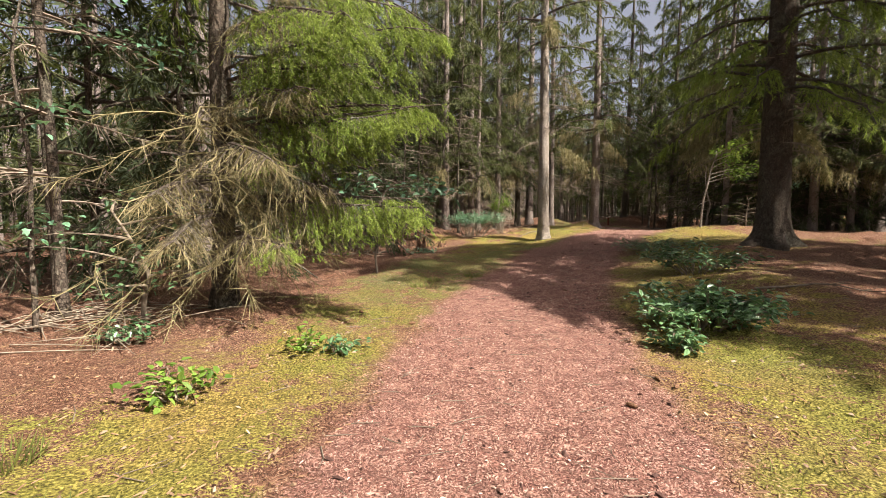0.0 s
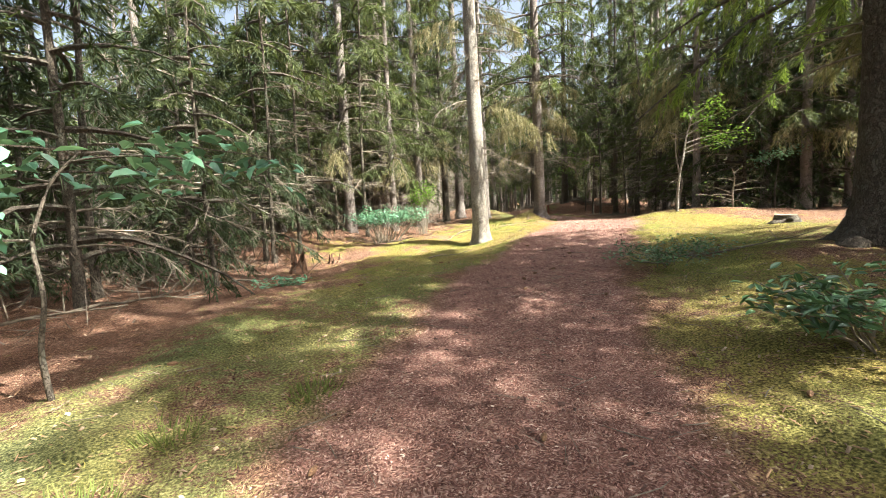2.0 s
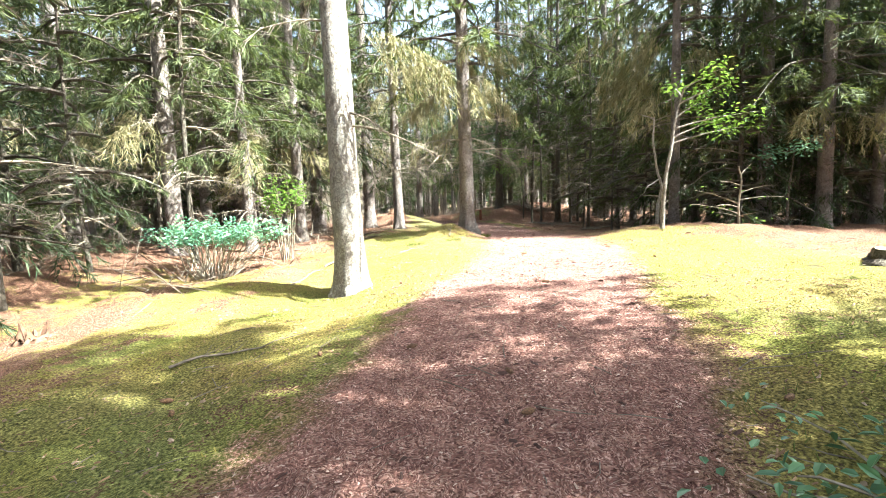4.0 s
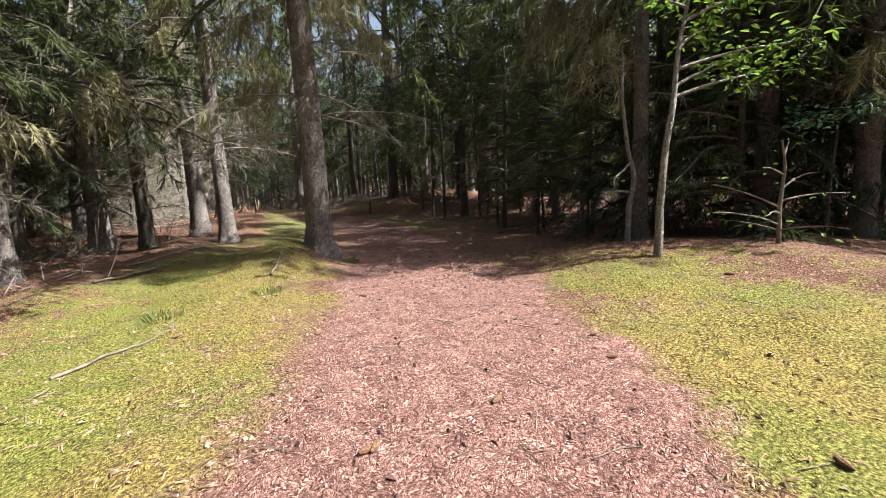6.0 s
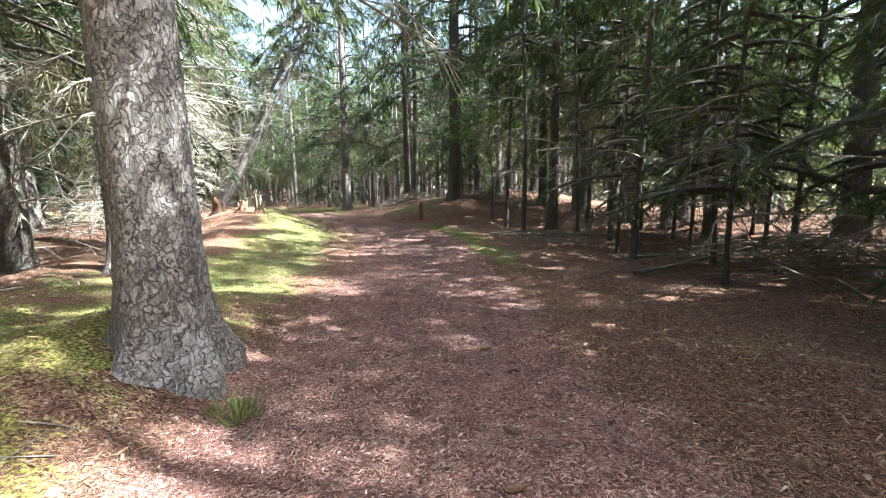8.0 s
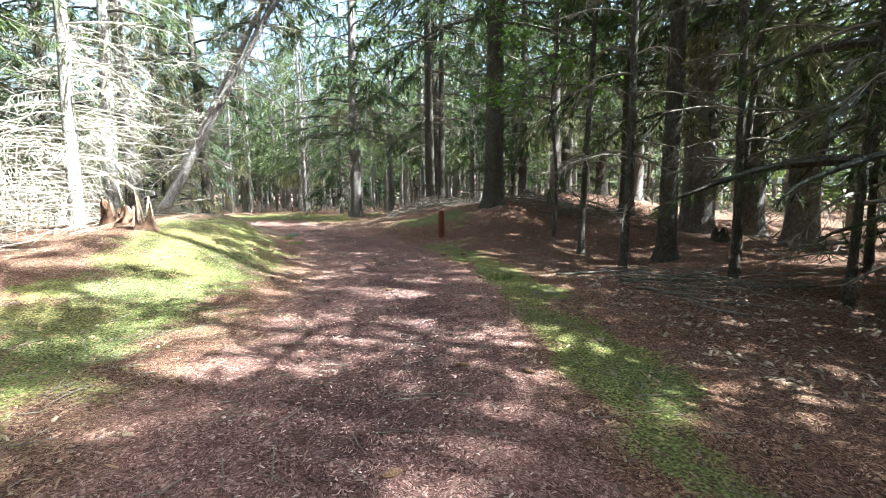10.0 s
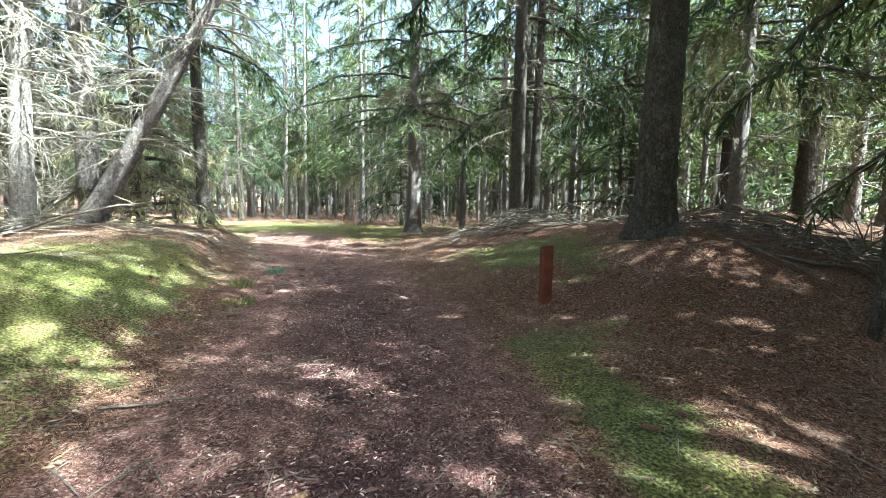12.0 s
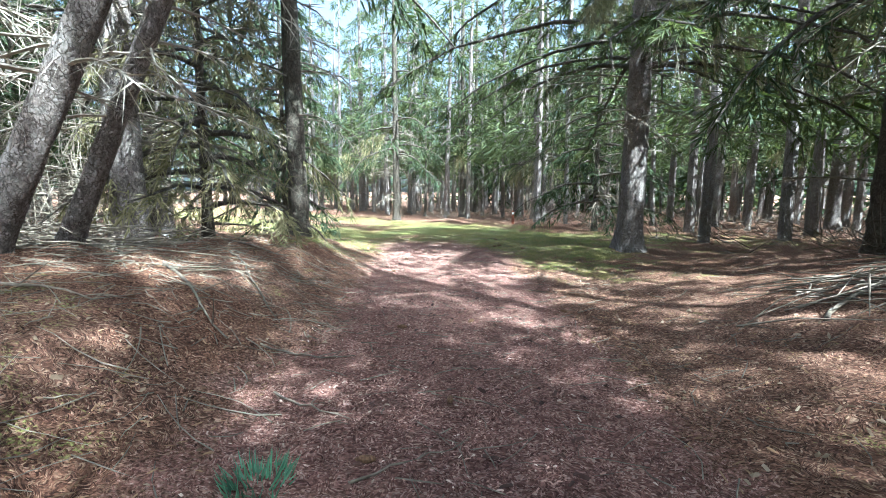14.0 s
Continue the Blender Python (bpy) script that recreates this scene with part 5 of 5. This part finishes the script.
# ---- loose litter on the ground ----
def scatter(n, near, q, keep):
    """Places beside the walked stretch: near is the spread across the path."""
    k = q.uniform(0.045, 0.86, n) * (len(FINE) - 1)
    i = np.clip(k.astype(int), 0, len(FINE) - 2)
    f = (k - i)[:, None]
    c = FINE[i] * (1 - f) + FINE[i + 1] * f
    d = unit((FINE[i + 1] - FINE[i])[:, :2])
    o = near(n)
    x, y = c[:, 0] + d[:, 1] * o, c[:, 1] - d[:, 0] * o
    ok = keep(x, y)
    return x[ok], y[ok]


def litter(name, label, category, mat, n, near, keep, length, width, thick, seed, lift=0.004, tilt=0.25):
    """Small flat splinters with a ridge, lying every way."""
    q = np.random.default_rng(seed)
    x, y = scatter(n, near, q, keep)
    m = len(x)
    z = heights(x, y) + lift
    a = q.uniform(0, 6.283, m)
    u = np.stack([np.cos(a), np.sin(a), q.normal(0, tilt, m)], 1)
    w = np.stack([-np.sin(a), np.cos(a), q.normal(0, tilt, m)], 1)
    L, W = q.uniform(*length, m)[:, None] / 2, q.uniform(*width, m)[:, None] / 2
    c = np.stack([x, y, z], 1)
    up = np.array([[0, 0, 1.0]]) * thick
    v = np.stack([c - u * L - w * W * 0.6, c - u * L * 0.8 + w * W, c + u * L + w * W * 0.5, c + u * L * 0.8 - w * W, c + up], 1)
    k = np.arange(m)[:, None] * 5
    g = Geo()
    g.add(v, np.concatenate([k + np.array([t]) for t in ((0, 4, 1), (1, 4, 2), (2, 4, 3), (3, 4, 0))]))
    tagged(new(name, g.mesh(name, mat)), label, category, kind="stuff")


on_path = lambda x, y: cover(x, y)[0] > 0.4
off_path = lambda x, y: cover(x, y)[0] < 0.6
def mossy(x, y):
    p, m = cover(x, y)
    return (m > 0.5) & (p < 0.35)


q1 = np.random.default_rng(3)
FLAKE = plain_material("dark_bark_flake", (0.045, 0.023, 0.019), (0.15, 0.078, 0.062), 30, 0.85, 0.15, True)
litter("bark_flakes", "dark bark flakes scattered over the path", "bark flakes", FLAKE, 1700, lambda n: q1.normal(0, 0.8, n), on_path, (0.025, 0.07), (0.012, 0.03), 0.012, 35)
litter("wood_chips", "red-brown wood chips strewn over the path", "wood chips", CHIP, 62000, lambda n: q1.normal(0, 0.75, n), on_path, (0.009, 0.032), (0.004, 0.009), 0.006, 31)
litter("needle_litter", "brown spruce needles and bark flakes", "needle litter", LITTER, 42000, lambda n: q1.normal(0, 2.6, n), off_path, (0.02, 0.075), (0.004, 0.012), 0.006, 32)
litter("dry_leaves", "curled pale dry leaves on the ground", "dry leaves", DRY_LEAF, 5200, lambda n: q1.normal(0, 2.4, n), off_path, (0.018, 0.045), (0.01, 0.024), 0.012, 33, 0.006, 0.45)
litter("ditch_leaves", "grey-brown leaf litter in the ditch", "dry leaves", DRY_LEAF, 9000, lambda n: q1.uniform(2.2, 4.5, n), lambda x, y: (np.abs(y - 29.3) < 2.2) & (x > 11.5), (0.025, 0.065), (0.015, 0.04), 0.014, 34, 0.008, 0.4)
PALE_CHIP = plain_material("pale_chip", (0.28, 0.18, 0.14), (0.6, 0.45, 0.37), 40, 0.75, 0.25, True)
litter("pale_chips", "pale sun-bleached wood chips", "wood chips", PALE_CHIP, 8000, lambda n: q1.normal(0, 0.8, n), on_path, (0.008, 0.03), (0.005, 0.012), 0.006, 35)


def small_twigs():
    q = np.random.default_rng(41)
    x, y = scatter(8200, lambda n: q.normal(0, 2.4, n), q, lambda x, y: (y > 27) | (q.random(len(x)) < 0.3))
    g = Geo()
    for px, py in zip(x, y):
        a, L = q.uniform(0, 6.283), q.uniform(0.05, 0.3)
        t = np.array([-0.5, 0.1, 0.5]) * L
        xs, ys = px + t * math.cos(a) + q.normal(0, 0.01, 3), py + t * math.sin(a) + q.normal(0, 0.01, 3)
        r = q.uniform(0.0012, 0.0038)
        tube(g, np.stack([xs, ys, heights(xs, ys) + r + 0.004], 1), [r, r, r * 0.5], 4)
    tagged(new("small_twigs", g.mesh("small_twigs", STICK)), "small dark twigs scattered over the ground", "twigs", kind="stuff")



small_twigs()


def bank_twigs():
    """Thin curved sprigs lying thick on the needle-covered bank."""
    q = np.random.default_rng(43)
    g = Geo()
    for px, py in zip(q.normal(6.6, 1.7, 900), q.normal(39.0, 1.6, 900)):
        if float(cover(np.array([px]), np.array([py]))[0][0]) > 0.6:
            continue
        a, L, w = q.uniform(0, 6.283), q.uniform(0.1, 0.45), q.normal(0, 0.12)
        t = np.linspace(-0.5, 0.5, 5)
        xs, ys = px + L * (t * math.cos(a) - w * (4 * t * t) * math.sin(a)), py + L * (t * math.sin(a) + w * (4 * t * t) * math.cos(a))
        r = q.uniform(0.0018, 0.0045)
        tube(g, np.stack([xs, ys, heights(xs, ys) + r + 0.004 + 0.012 * q.random(5)], 1), np.linspace(r, r * 0.5, 5), 4)
    tagged(new("bank_twigs", g.mesh("bank_twigs", TWIG)), "pale thin twigs strewn on the needle bank", "twigs", kind="stuff")


bank_twigs()

def moss_fronds():
    q = np.random.default_rng(51)
    x, y = scatter(220000, lambda n: q.normal(0, 2.6, n), q, mossy)
    m = len(x)
    b = np.stack([x, y, heights(x, y) - 0.006], 1)
    g = Geo()
    slivers(g, b, q.normal(0, 0.7, (m, 3)) + [0, 0, 0.8], q.normal(0, 1, (m, 3)), q.uniform(0.012, 0.036, m), q.uniform(0.004, 0.010, m))
    tagged(new("moss_fronds", g.mesh("moss_fronds", MOSS)), "yellow-green moss on the banks", "moss", kind="stuff")
    x, y = scatter(30000, lambda n: q.normal(0, 2.2, n), q, lambda x, y: mossy(x, y) & (ripple(x, y, 1.1, 77) > 0.35))
    m = len(x)
    b = np.stack([x, y, heights(x, y) - 0.006], 1)
    g = Geo()
    slivers(g, b, q.normal(0, 0.45, (m, 3)) + [0, 0, 1.0], q.normal(0, 1, (m, 3)), q.uniform(0.04, 0.11, m), 0.006)
    tagged(new("grass", g.mesh("grass", GRASS)), "short thin grass growing through moss", "grass", kind="stuff")


moss_fronds()


def tuft(x, y, r, h, n, label, mat, seed):
    q = np.random.default_rng(seed)
    root = thing("grass_tuft", x, y, label, "grass tuft")
    a, rr = q.uniform(0, 6.283, n), r * np.sqrt(q.random(n))
    b = np.stack([rr * np.cos(a), rr * np.sin(a), np.full(n, -0.02)], 1)
    g = Geo()
    blades(g, b, np.stack([np.cos(a) * 0.5, np.sin(a) * 0.5, np.ones(n)], 1) + q.normal(0, 0.25, (n, 3)), q.normal(0, 1, (n, 3)), q.uniform(0.5, 1.0, n) * h, 0.008)
    tagged(part("foliage", g.mesh("foliage", mat), root), kind="stuff")


tuft(9.05, 37.12, 0.11, 0.13, 150, "small blue-green grass tuft at the path edge", BLUE_LEAF, 3)
tuft(7.72, 22.5, 0.1, 0.16, 160, "bright green grass tuft at the trunk foot", GRASS, 1)
for k, (x, y) in enumerate([(-1.55, 1.9), (-2.1, 2.4), (-0.35, 7.6), (0.55, 8.6), (-0.2, 8.2), (8.95, 36.0), (9.2, 35.2), (11.9, 30.6), (4.6, 8.7), (6.2, 20.6), (5.2, 20.2)]):
    tuft(x, y, 0.16, 0.14, 130, "short green grass tuft at the path edge", GRASS, 5 + k)


def pine_cones():
    """One scaly cone, then copies along the path."""
    q = np.random.default_rng(61)
    root = new("spruce_cone")
    tagged(root, "small dark spruce cone lying on the path", "cone", "cones on the path")
    g = Geo()
    t = np.linspace(0, 1, 9)
    tube(g, np.stack([t * 0.085 - 0.04, 0 * t, 0 * t + 0.014], 1), 0.017 * np.sin(np.clip(t * 0.94 + 0.05, 0, 1) * math.pi) ** 0.6, 9, lambda a, z: 1 + 0.16 * np.sin(a * 4.5 + z * 0))
    part("body", g.mesh("body", plain_material("cone_scales", (0.07, 0.035, 0.02), (0.2, 0.11, 0.06), 90, 0.8, 0.8)), root)
    x, y = scatter(150, lambda n: q.normal(0, 1.7, n), q, lambda x, y: np.ones(len(x), bool))
    first = True
    for px, py in zip(x, y):
        m = pose(px, py, height(px, py), 0, 0, q.uniform(0, 360))
        if first:
            root.matrix_world = m
            first = False
        else:
            copy_thing(root, m)


pine_cones()
